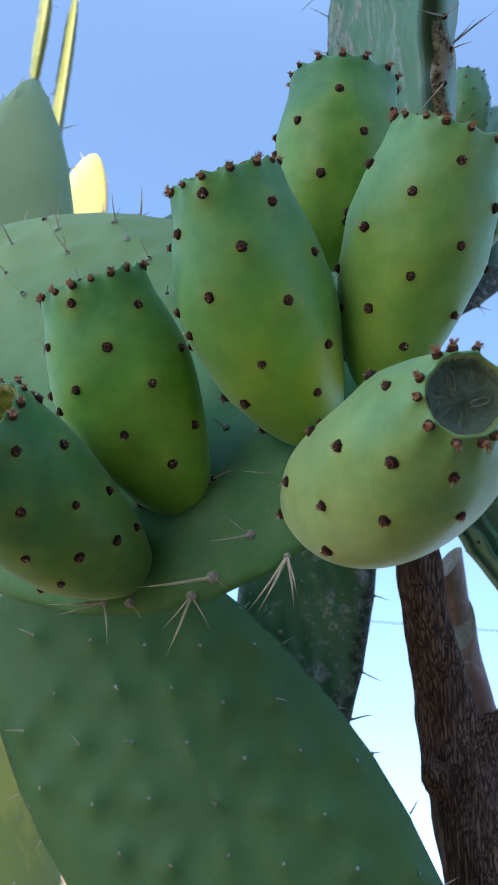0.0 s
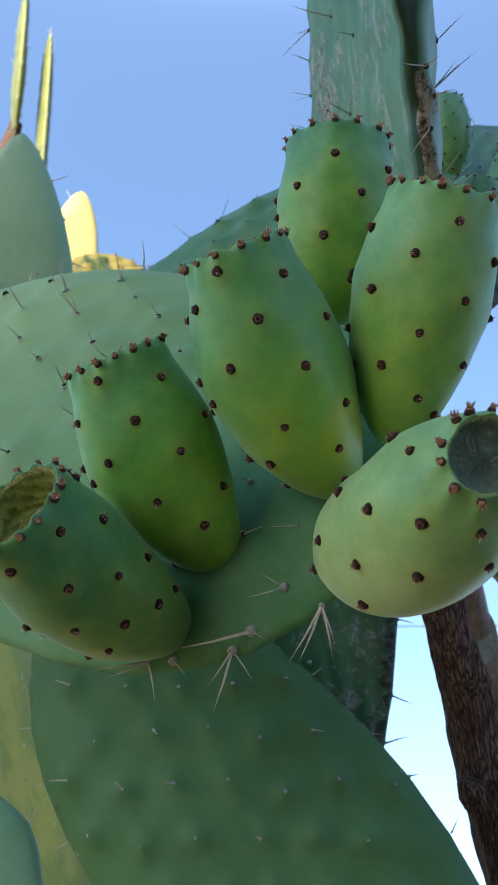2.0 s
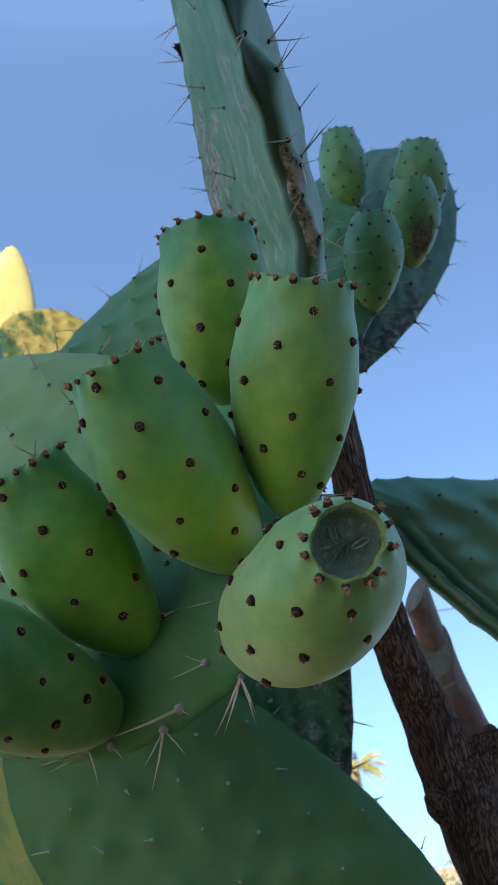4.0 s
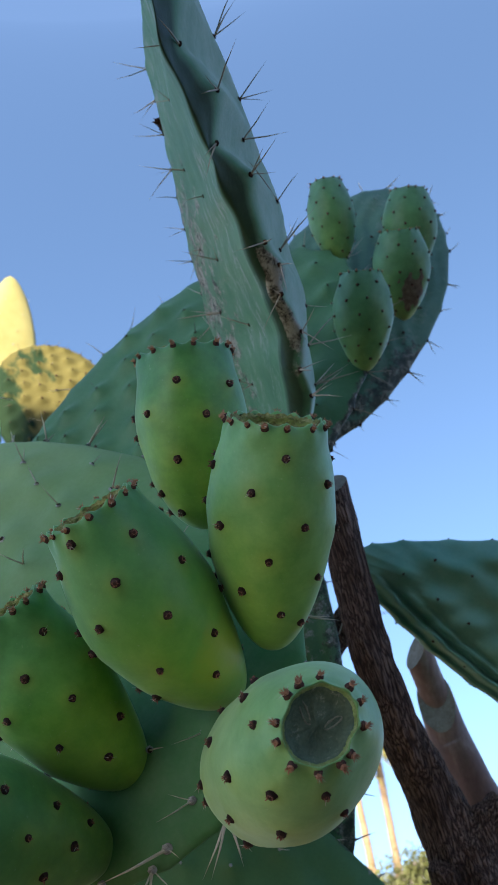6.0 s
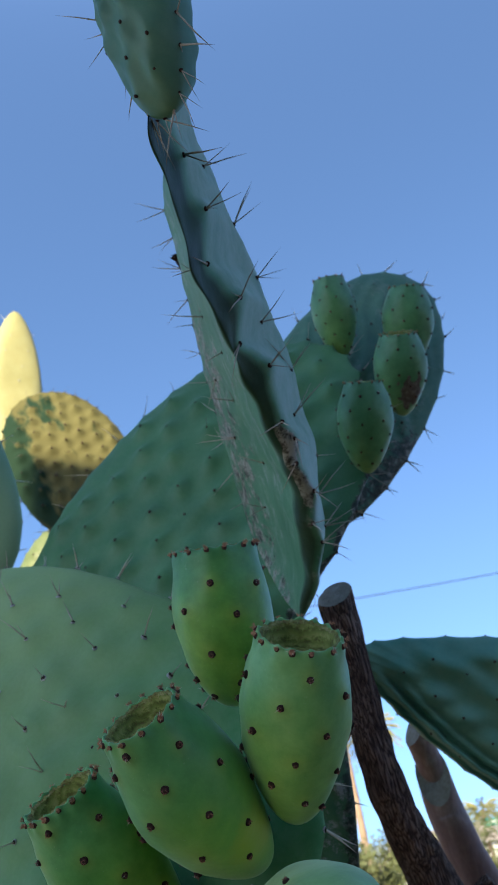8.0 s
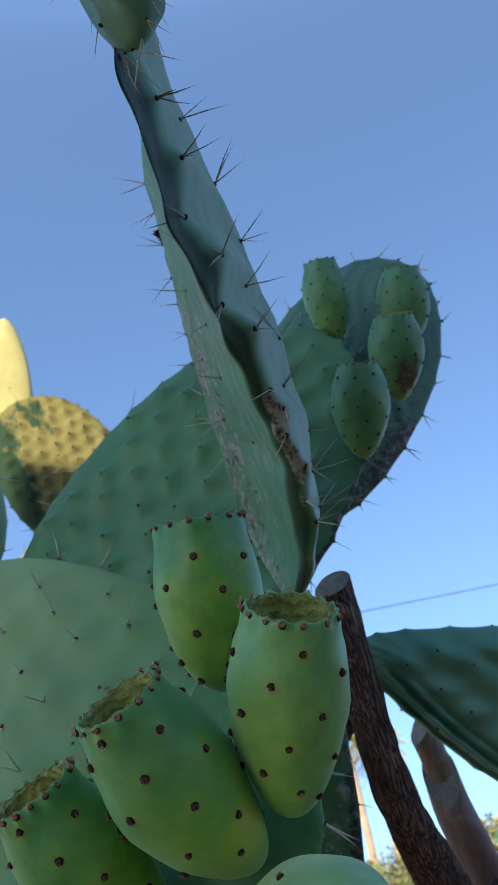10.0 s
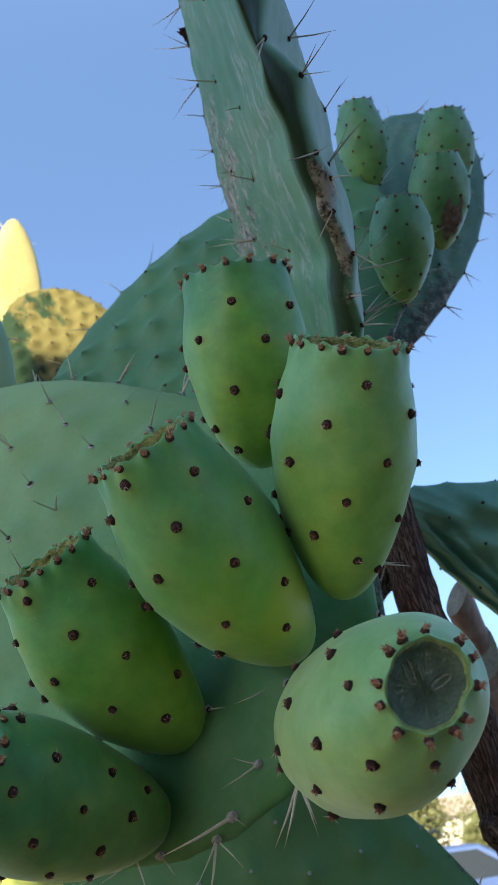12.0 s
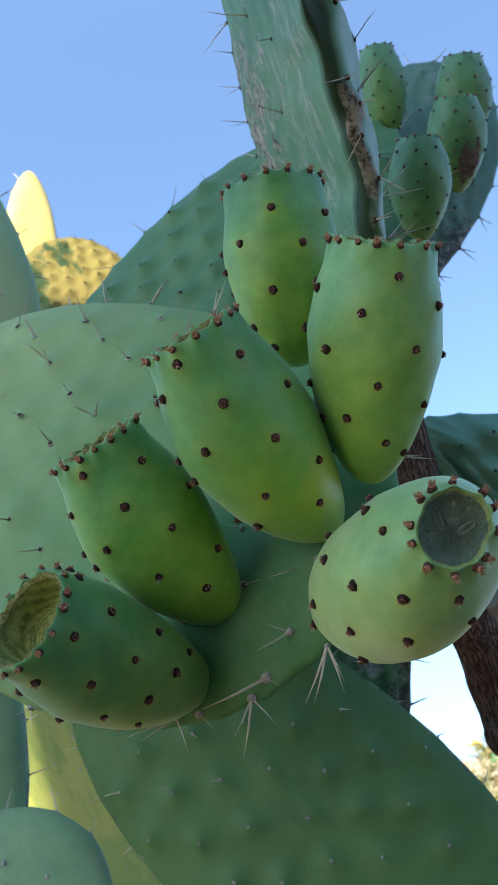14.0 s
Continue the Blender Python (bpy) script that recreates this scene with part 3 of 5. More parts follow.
    def dish(steps, close, rough=0.0004):
        sv, sf = [], []
        for f, dz in steps:
            jit = np.array([rng.uniform(-rough, rough) for _ in range(sides)])
            sv.extend(np.stack([r_top * shoulder * f * np.cos(w), r_top * shoulder * f * np.sin(w), np.full(sides, length + low + dz) + askew(1.0, r_top * shoulder * f * np.cos(w), r_top * shoulder * f * np.sin(w)) + jit], 1))
        for i in range(len(steps) - 1):
            for j in range(sides):
                k = (j + 1) % sides
                sf.append((i * sides + j, i * sides + k, (i + 1) * sides + k, (i + 1) * sides + j))
        if close:
            sv.append((0, 0, length + low - 0.93 * hollow))
            for j in range(sides):
                sf.append(((len(steps) - 1) * sides + j, (len(steps) - 1) * sides + (j + 1) % sides, len(sv) - 1))
        return sv, sf

    sv, sf = dish([(1.03, -0.0002), (1.0, 0.0006), (0.97, 0.0005), (0.91, -0.0010)] if crust is not M_SCAR_SOFT else [(1.06, -0.0004), (1.0, 0.0002), (0.96, -0.0003), (0.91, -0.0011)], False, 0.0008 if crust is not M_SCAR_SOFT else 0.0003)
    child("scar_rim", mesh_from("scar_rim", sv, sf, (crust,)), ob, Matrix.Identity(4), "thin tan crust round the scar")
    sv, sf = dish([(0.93, -0.0006), (0.88, -0.3 * hollow), (0.84, -0.62 * hollow), (0.76, -0.9 * hollow), (0.6, -1.02 * hollow), (0.4, -1.0 * hollow), (0.2, -0.97 * hollow)], True)
    child("flower_scar", mesh_from("flower_scar", sv, sf, (scar,)), ob, Matrix.Identity(4), "sunken dried flower scar")
    if cork:
        # a ragged brown corky patch grown over the skin
        s0, s1, a0, a1 = cork
        pv, pf, keep = [], [], {}
        na, ns = 40, 40
        for i in range(ns + 1):
            for j in range(na + 1):
                s, a = s0 + (s1 - s0) * i / ns, radians(a0 + (a1 - a0) * j / na)
                d = math.hypot((2 * i / ns - 1), (2 * j / na - 1)) + 0.55 * noise.noise(Vector((i * 0.16, j * 0.16, seed)))
                r = float(skin(s, np.array([a]))[0]) + 0.0004 + 0.0006 * abs(noise.noise(Vector((i * 0.5, j * 0.5, 7.7))))
                pv.append((*at(s, a, r), s * length))
                keep[i, j] = d < 0.85
        for i in range(ns):
            for j in range(na):
                if keep[i, j] and keep[i + 1, j] and keep[i, j + 1] and keep[i + 1, j + 1]:
                    q = i * (na + 1) + j
                    pf.append((q, q + 1, q + na + 2, q + na + 1))
        child("corky_patch", mesh_from("corky_patch", pv, pf, (M_CORK,)), ob, Matrix.Identity(4), "rough brown corky patch")
    for s, a in spots:
        e = 0.02
        r0, r1, r2 = (float(skin(h, np.array([a]))[0]) for h in (s, s - e, s + e))
        slope = (r2 - r1) / (2 * e * length)
        p = Vector((*at(s, a, r0), s * length + askew(s, r0 * math.cos(a), r0 * math.sin(a))))
        child("areole", rng.choice(areoles), ob, facing(p, (math.cos(a), math.sin(a), -slope), size * rng.uniform(0.85, 1.15), rng.uniform(0, 6.28)))
    for a in rims:
        r0 = float(skin(0.99, np.array([a]))[0])
        p = Vector((r0 * math.cos(a), r0 * math.sin(a), length * 0.992 + 0.001 + askew(1.0, r0 * math.cos(a), r0 * math.sin(a))))
        child("areole", rng.choice(rim_areoles), ob, facing(p, (math.cos(a), math.sin(a), 0.9), size * rng.uniform(0.8, 1.15), rng.uniform(0, 6.28)))
    return ob



# ---------------------------------------------------------------- setting
def flat_mesh(name, verts, faces, mat):
    return mesh_from(name, verts, faces, (mat,), False)


M_SOIL = speckled("dry_soil", [(0.3, (0.10, 0.075, 0.046)), (0.5, (0.175, 0.132, 0.082)), (0.7, (0.27, 0.21, 0.135))], 3.0, 0.95, 0.6, 0.02)
M_PLASTER = speckled("pale_plaster", [(0.3, (0.60, 0.56, 0.50)), (0.7, (0.76, 0.72, 0.66))], 4.0, 0.9, 0.4, 0.004)
M_STUCCO = speckled("brown_stucco", [(0.3, (0.15, 0.11, 0.08)), (0.7, (0.24, 0.19, 0.14))], 4.0, 0.9, 0.4, 0.004)
M_ASPHALT = speckled("asphalt", [(0.3, (0.04, 0.04, 0.042)), (0.7, (0.075, 0.075, 0.078))], 9.0, 0.9, 0.5, 0.005)


def bark_material():
    """Dark fissured bark: fine ridges that run along the leaning limbs."""
    m, nt, b = material("fissured_bark", 0.85, 0.25)
    co = nt.nodes.new("ShaderNodeTexCoord").outputs["Object"]
    sep = nt.nodes.new("ShaderNodeSeparateXYZ")
    nt.links.new(co, sep.inputs[0])
    along = nt.nodes.new("ShaderNodeCombineXYZ")
    nt.links.new(maths(nt, "ADD", sep.outputs["X"], maths(nt, "MULTIPLY", sep.outputs["Z"], 0.19)), along.inputs[0])
    nt.links.new(maths(nt, "ADD", sep.outputs["Y"], maths(nt, "MULTIPLY", sep.outputs["Z"], 0.36)), along.inputs[1])
    nt.links.new(maths(nt, "MULTIPLY", sep.outputs["Z"], 0.11), along.inputs[2])
    wob = noise_of(nt, along.outputs[0], 150.0, 3.0, 0.5)
    warp = nt.nodes.new("ShaderNodeVectorMath")
    warp.operation = "ADD"
    nt.links.new(along.outputs[0], warp.inputs[0])
    push = nt.nodes.new("ShaderNodeCombineXYZ")
    for socket in (0, 1, 2):
        nt.links.new(maths(nt, "MULTIPLY", wob, 0.011), push.inputs[socket])
    nt.links.new(push.outputs[0], warp.inputs[1])
    cells = node(nt, "ShaderNodeTexVoronoi", Scale=520.0)
    cells.feature = "DISTANCE_TO_EDGE"
    nt.links.new(warp.outputs[0], cells.inputs["Vector"])
    thin = noise_of(nt, along.outputs[0], 620.0, 6.0, 0.7)
    ridge = maths(nt, "MULTIPLY", cells.outputs["Distance"], 3.2, True)
    relief = maths(nt, "ADD", maths(nt, "MULTIPLY", ridge, 0.62), maths(nt, "MULTIPLY", thin, 0.38))
    tone = ramp(nt, noise_of(nt, co, 30.0, 5.0), [(0.3, (0.19, 0.118, 0.088)), (0.7, (0.36, 0.240, 0.185))])
    shade = ramp(nt, relief, [(0.22, (0.17, 0.14, 0.14)), (0.42, (0.50, 0.45, 0.44)), (0.64, (1.0, 0.97, 0.96))])
    nt.links.new(blend(nt, 1.0, tone, shade, "MULTIPLY"), b.inputs["Base Color"])
    bump(nt, b, relief, 1.0, 0.004)
    return m


M_BARK = bark_material()
M_STEM = speckled("smooth_stem", [(0.32, (0.15, 0.075, 0.06)), (0.52, (0.33, 0.185, 0.145)), (0.70, (0.60, 0.42, 0.34))], 26.0, 0.55, 0.4, 0.0015, 0.4, (1.0, 1.0, 0.4))
M_CUT = speckled("cut_wood", [(0.3, (0.22, 0.17, 0.125)), (0.5, (0.42, 0.35, 0.27)), (0.7, (0.60, 0.54, 0.45))], 90.0, 0.85, 0.6, 0.001)
M_CUT_OLD = speckled("weathered_cut_wood", [(0.3, (0.14, 0.11, 0.085)), (0.55, (0.32, 0.27, 0.21)), (0.75, (0.50, 0.44, 0.36))], 110.0, 0.9, 0.9, 0.003)
M_LEAF = speckled("sunlit_leaves", [(0.3, (0.07, 0.085, 0.03)), (0.6, (0.13, 0.135, 0.05)), (0.8, (0.22, 0.20, 0.09))], 1.4, 0.6, 0.1, 0.002)
M_FROND = speckled("palm_fronds", [(0.3, (0.16, 0.15, 0.04)), (0.6, (0.30, 0.26, 0.08)), (0.8, (0.44, 0.36, 0.14))], 2.0, 0.6, 0.1, 0.002)
M_PALM = speckled("palm_trunk", [(0.3, (0.20, 0.13, 0.08)), (0.7, (0.42, 0.29, 0.19))], 3.0, 0.9, 0.7, 0.02)
M_HILL = speckled("far_hill", [(0.3, (0.16, 0.20, 0.24)), (0.7, (0.24, 0.28, 0.32))], 0.01, 1.0, 0.1, 0.1)
M_ROOF = speckled("roof_tiles", [(0.3, (0.24, 0.19, 0.15)), (0.7, (0.38, 0.31, 0.26))], 5.0, 0.8, 0.5, 0.01)
M_GLASS, _, _b = material("dark_glass", 0.15, 0.3)
_b.inputs["Base Color"].default_value = (0.02, 0.025, 0.03, 1)
M_RUBBER, _, _b = material("black_rubber", 0.85, 0.3)
_b.inputs["Base Color"].default_value = (0.02, 0.02, 0.02, 1)
M_STEEL, _, _b = material("galvanised_steel", 0.45, 0.5)
_b.inputs["Base Color"].default_value, _b.inputs["Metallic"].default_value = (0.45, 0.46, 0.47, 1), 1.0
M_SIGN, _, _b = material("green_sign_paint", 0.4, 0.5)
_b.inputs["Base Color"].default_value = (0.01, 0.20, 0.12, 1)


def paint(name, colour):
    m, _, b = material(name, 0.6, 0.3)
    b.inputs["Base Color"].default_value = (*colour, 1)
    b.inputs["Metallic"].default_value, b.inputs["Coat Weight"].default_value = 0.0, 0.3
    return m


def box_part(name, parent, x0, x1, y0, y1, z0, z1, mat, bevel=0.0, label=""):
    bm = bmesh.new()
    bmesh.ops.create_cube(bm, size=1.0)
    for v in bm.verts:
        v.co = Vector(((x0 + x1) / 2 + v.co.x * (x1 - x0), (y0 + y1) / 2 + v.co.y * (y1 - y0), (z0 + z1) / 2 + v.co.z * (z1 - z0)))
    if bevel:
        bmesh.ops.bevel(bm, geom=bm.edges[:], offset=bevel, segments=2, affect="EDGES")
    me = bpy.data.meshes.new(name)
    bm.to_mesh(me)
    bm.free()
    me.materials.append(mat)
    if parent is None:
        return tagged(new(name, me), label=label)
    return child(name, me, parent, Matrix.Identity(4), label)


# ground: one sheet with gentle unevenness near the plants
gv, gf = [], []
radii = [0, 0.5, 1, 1.6, 2.5, 4, 5, 6, 7, 8, 9, 10.5, 14, 22, 40, 80, 200, 600, 3500]
for i, r in enumerate(radii):
    for j in range(48):
        a = 2 * math.pi * j / 48
        x, y = r * math.cos(a), r * math.sin(a)
        gv.append((x, y, 0.03 * noise.noise(Vector((x * 0.7, y * 0.7, 0))) * (r < 30) - 0.02 + ground_level(y)))
for i in range(len(radii) - 1):
    for j in range(48):
        k = (j + 1) % 48
        gf.append((i * 48 + j, (i + 1) * 48 + j, (i + 1) * 48 + k, i * 48 + k))
tagged(new("ground", mesh_from("ground", gv, gf, (M_SOIL,))), "dry bare sandy soil under the cactus", "ground", kind="structure")
tagged(new("road", flat_mesh("road", [(-120, 11.0, -0.47), (120, 11.0, -0.47), (120, 18.5, -0.47), (-120, 18.5, -0.47)], [(0, 1, 2, 3)], M_ASPHALT)), "grey asphalt street beyond the garden", "road", kind="structure")

# an unseen wall added behind the viewer; the near plants stand in its shade
away = Vector((sun_dir.x, sun_dir.y, 0)).normalized()
side_way = Vector((-away.y, away.x, 0))
lit_from = Vector((0.0, 0.72, 0.0))
wall_gap = 3.2
top = 4.9
c0 = Vector((lit_from.x, lit_from.y, 0)) + away * wall_gap
wv = []
for z in (-0.05, top):
    for s, d in ((-0.258, 0.0), (6.0, 0.0), (6.0, 0.3), (-0.258, 0.3)):
        p = c0 + side_way * s + away * d
        wv.append((p.x, p.y, z))
tagged(new("shade_wall", flat_mesh("shade_wall", wv, [(0, 1, 5, 4), (1, 2, 6, 5), (2, 3, 7, 6), (3, 0, 4, 7), (4, 5, 6, 7), (3, 2, 1, 0)], M_STUCCO)), "plain brown stuccoed wall, added unseen for shade behind the viewer", "wall", kind="structure")

# beside it an unseen lower pier, added to shade the back cactus's foot
low_top = 3.93
lv = []
for z in (-0.05, low_top):
    for s, d in ((-0.375, 0.0), (-0.258, 0.0), (-0.258, 0.3), (-0.375, 0.3)):
        p = c0 + side_way * s + away * d
        lv.append((p.x, p.y, z))
tagged(new("shade_pier", flat_mesh("shade_pier", lv, [(0, 1, 5, 4), (1, 2, 6, 5), (2, 3, 7, 6), (3, 0, 4, 7), (4, 5, 6, 7), (3, 2, 1, 0)], M_STUCCO)), "plain lower brown stuccoed pier, added unseen for shade behind the viewer", "wall", kind="structure")

# low hills on the horizon
hv, hf = [], []
for j in range(81):
    x = -1600 + 40 * j
    h = 20 + 14 * noise.noise(Vector((x * 0.003, 0.2, 0))) + 7 * noise.noise(Vector((x * 0.011, 3.1, 0)))
    hv += [(x, 1500, -2), (x, 1640, max(h, 4)), (x, 1900, -2)]
for j in range(80):
    for k in range(2):
        a = j * 3 + k
        hf.append((a, a + 3, a + 4, a + 1))
tagged(new("backdrop_hills", mesh_from("backdrop_hills", hv, hf, (M_HILL,))), "low hazy blue hills on the horizon", "hills", kind="structure")


def tube_mesh(name, points, radii, mat, sides=40, rough=0.0, seed=0, step=0.008, cap=None, freq=60.0, furrow=0.0, slant=(0, 0, 0)):
    """A limb: a tube along a smooth line through points, with uneven skin; material 1 on the cut end when cap is given."""
    pts = [Vector(p) for p in points]
    path, rad = [], []
    for i in range(len(pts) - 1):
        p0, p1, p2, p3 = pts[max(i - 1, 0)], pts[i], pts[i + 1], pts[min(i + 2, len(pts) - 1)]
        n = max(2, int((p2 - p1).length / step))
        for k in range(n + (i == len(pts) - 2)):
            t = k / n
            path.append(0.5 * ((2 * p1) + (p2 - p0) * t + (2 * p0 - 5 * p1 + 4 * p2 - p3) * t * t + (3 * p1 - p0 - 3 * p2 + p3) * t ** 3))
            rad.append(radii[i] + (radii[i + 1] - radii[i]) * t)
    v, f = [], []
    ref = Vector((0.9, 0.3, 0.1))
    for i, p in enumerate(path):
        d = (path[min(i + 1, len(path) - 1)] - path[max(i - 1, 0)]).normalized()
        a = d.cross(ref).normalized()
        b = d.cross(a)
        for j in range(sides):
            w = 2 * math.pi * j / sides
            out = a * math.cos(w) + b * math.sin(w)
            q = p + out * rad[i]
            e = noise.noise(Vector((q.x * freq + seed, q.y * freq, q.z * freq * 0.35))) * rough
            e += furrow * noise.noise(Vector((w * 3.2 + 2.0 * noise.noise(q * 30), seed, q.z * 22 + q.y * 12)))
            cut = d * (-rad[i] * out.dot(Vector(slant))) * max(0.0, 1 - (len(path) - 1 - i) * step / 0.03)
            v.append(q + out * e + cut)
    n = len(path)
    for i in range(n - 1):
        for j in range(sides):
            k = (j + 1) % sides
            f.append((i * sides + j, i * sides + k, (i + 1) * sides + k, (i + 1) * sides + j))
    idx = [0] * len(f)
    for row, flip in ((0, True), (n - 1, False)):
        # the end has a rim of its own, so that its edge stays sharp
        rim = len(v)
        v.extend([Vector(v[row * sides + j]) for j in range(sides)])
        middle = sum((v[rim + j] for j in range(sides)), Vector()) / sides
        v.append(middle)
        for j in range(sides):
            k = (j + 1) % sides
            f.append((rim + k, rim + j, len(v) - 1) if flip else (rim + j, rim + k, len(v) - 1))
            idx.append(1 if cap is not None else 0)
    return mesh_from(name, v, f, (mat, cap) if cap is not None else (mat,), True, np.array(idx, np.int32))


# ---------------------------------------------------------------- pruned trunk beside the cactus
trunk_base = (0.20, 0.70)
pruned = ground_empty("pruned_tree", *trunk_base, "dark brown pruned tree trunk with fissured bark and cut limbs", "tree")


def limb(points, radii, mat, label, **more):
    x, y = trunk_base
    return child("limb", tube_mesh("limb", [(p[0] - x, p[1] - y, p[2]) for p in points], radii, mat, **more), pruned, Matrix.Identity(4), label)


child("trunk", tube_mesh("trunk", [(0, 0, -0.05), (0.0, 0.0, 0.4), (-0.01, -0.01, 0.8), (-0.025, -0.03, 1.16)], (0.06, 0.048, 0.042, 0.036), M_BARK, rough=0.004, seed=4, furrow=0.002), pruned, Matrix.Identity(4))
limb([(0.185, 0.67, 1.10), (0.145, 0.625, 1.26), (0.119, 0.608, 1.345), (0.111, 0.597, 1.375), (0.098, 0.573, 1.41), (0.088, 0.553, 1.45), (0.083, 0.538, 1.51), (0.079, 0.520, 1.573)],
     (0.032, 0.026, 0.0205, 0.0175, 0.0145, 0.0132, 0.0128, 0.0132), M_BARK, "dark limb with deeply fissured bark and a sawn end", rough=0.0018, seed=1, cap=M_CUT_OLD, slant=(-0.25, -0.55, 0), freq=110.0, furrow=0.0013, step=0.003, sides=72)
limb([(0.185, 0.69, 1.15), (0.164, 0.70, 1.33), (0.1514, 0.70, 1.387), (0.1434, 0.70, 1.4213), (0.1387, 0.692, 1.4475)], (0.024, 0.019, 0.0165, 0.0155, 0.0145), M_STEM, "smooth reddish brown limb with a pale sawn end", rough=0.0012, seed=2, cap=M_CUT, freq=50.0, step=0.004, slant=(-0.4, -1.5, 0))
limb([(0.1440, 0.706, 1.436), (0.1365, 0.692, 1.466), (0.1314, 0.682, 1.4880)], (0.0112, 0.0112, 0.0118), M_STEM, "short pinkish sawn stub", rough=0.001, seed=3, cap=M_CUT, freq=50.0, step=0.004, slant=(-0.9, -0.4, 0))
limb([(0.125, 0.605, 1.335), (0.143, 0.60, 1.352), (0.156, 0.597, 1.362)], (0.016, 0.012, 0.009), M_BARK, "knotty broken side stub", rough=0.004, seed=5, freq=120.0, furrow=0.002, step=0.003)

limb([(0.114, 0.602, 1.318), (0.106, 0.595, 1.325), (0.100, 0.590, 1.330)], (0.010, 0.0085, 0.0035), M_BARK, "small dead knot on the dark limb", rough=0.003, seed=6, freq=140.0, furrow=0.001, step=0.002)

# ---------------------------------------------------------------- the near cactus
cactus = ground_empty("prickly_pear_cactus", -0.02, 0.62, "tall grey-green prickly pear cactus with spiny pads", "cactus")


def stalk(points, radii):
    x, y = cactus.location.x, cactus.location.y
    return child("woody_stalk", tube_mesh("woody_stalk", [(p[0] - x, p[1] - y, p[2]) for p in points], radii, M_BARK, rough=0.006, seed=9), cactus, Matrix.Identity(4))


stalk([(-0.02, 0.62, -0.05), (-0.01, 0.62, 0.5), (0.02, 0.60, 0.9), (0.06, 0.585, 1.18)], (0.07, 0.055, 0.045, 0.03))
stalk([(-0.03, 0.64, 0.3), (-0.33, 0.62, 0.75), (-0.36, 0.58, 1.3), (-0.25, 0.475, 1.58)], (0.04, 0.034, 0.028, 0.014))

stalk([(-0.35, 0.59, 1.1), (-0.33, 0.62, 1.45), (-0.27, 0.66, 1.68), (-0.245, 0.665, 1.76)], (0.03, 0.024, 0.018, 0.012))
stalk([(0.03, 0.61, 1.40), (0.06, 0.61, 1.48), (0.098, 0.60, 1.52)], (0.016, 0.011, 0.006))

# broad pale pad that carries the fruit along its near rim
BROAD = Lens(0.4038, 0.2243, 0.036, 0.05, 2.1, 0.0, 0.0, 0.006, 3, 0.036, 0.0042, 0.0007, 0.2, 2.4, knob=0.0085, grain=170.0)
broad = pad(cactus, "broad pale green pad with fruit along its rim", M_PAD_PALE, (-0.1128, 0.3977, 1.4805), (0.6843, -0.4844, -0.5451), (-0.3724, -0.8748, 0.3099),
    BROAD, (1,), 1.2, 2.2, RINGED_AREOLES, size=1.15, spine=SPINE_THIN, rim_spine=SPINE_SHORT, bare=lambda p: p.z < 1.40 and p.x > -0.10)


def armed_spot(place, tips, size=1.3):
    """One areole of the near rim with its long pale spines, given by their tips."""
    m = broad.matrix_basis.inverted()
    p = m @ Vector(place)
    r = BROAD.rho(p.x, p.y)
    if r > 1.0:
        p.x, p.y = p.x / r, p.y / r
    p.z = float(BROAD.half(min(r, 0.985))) + 0.0004
    child("areole", PAD_AREOLES[0], broad, facing(p, m.to_3x3() @ Vector((0.1, -0.8, -0.5)), size))
    for tip in tips:
        d = m @ Vector(tip) - p
        child("spine", SPINE_LONG, broad, facing(p, d, d.length / 0.030))  # the mesh is 30 mm long


armed_spot((-0.0076, 0.3028, 1.3620), [(-0.0212, 0.2930, 1.3554), (-0.0159, 0.2958, 1.3652)])
armed_spot((-0.0195, 0.3056, 1.3467), [(-0.0444, 0.2940, 1.3377), (-0.0144, 0.3004, 1.3424)], 1.6)
armed_spot((0.0068, 0.3020, 1.3527), [(0.0095, 0.2937, 1.3386), (-0.0065, 0.2981, 1.3340), (0.0089, 0.3011, 1.3356), (-0.0032, 0.2962, 1.3333)], 0.9)
armed_spot((-0.0236, 0.3133, 1.3382), [(-0.0346, 0.3033, 1.3268), (-0.0326, 0.3080, 1.3189), (-0.0186, 0.3114, 1.3299)])
armed_spot((-0.0474, 0.3171, 1.3380), [(-0.0423, 0.3083, 1.3314)])
armed_spot((-0.0574, 0.3210, 1.3390), [(-0.0760, 0.3078, 1.3334), (-0.0722, 0.3128, 1.3315), (-0.0544, 0.3197, 1.3240)])
armed_spot((-0.0008, 0.3054, 1.3869), [(-0.0126, 0.2957, 1.3828)], 1.0)
armed_spot((-0.0212, 0.3180, 1.4101), [(-0.0281, 0.3071, 1.4099)], 1.0)


def along_rail(points, s):
    """A smooth curve through five points, at s = 0, 0.25, 0.5, 0.75 and 1, running on straight past its ends."""
    def at(q):
        p = Vector((0, 0, 0))
        for i, v in enumerate(points):
            w = 1.0
            for j in range(5):
                if j != i:
                    w *= (q - 0.25 * j) / (0.25 * (i - j))
            p += Vector(v) * w
        return p
    if 0 <= s <= 1:
        return at(s)
    end, step = (0.0, 0.02) if s < 0 else (1.0, -0.02)
    return at(end) + (at(end) - at(end + step)) * (s - end) / -step


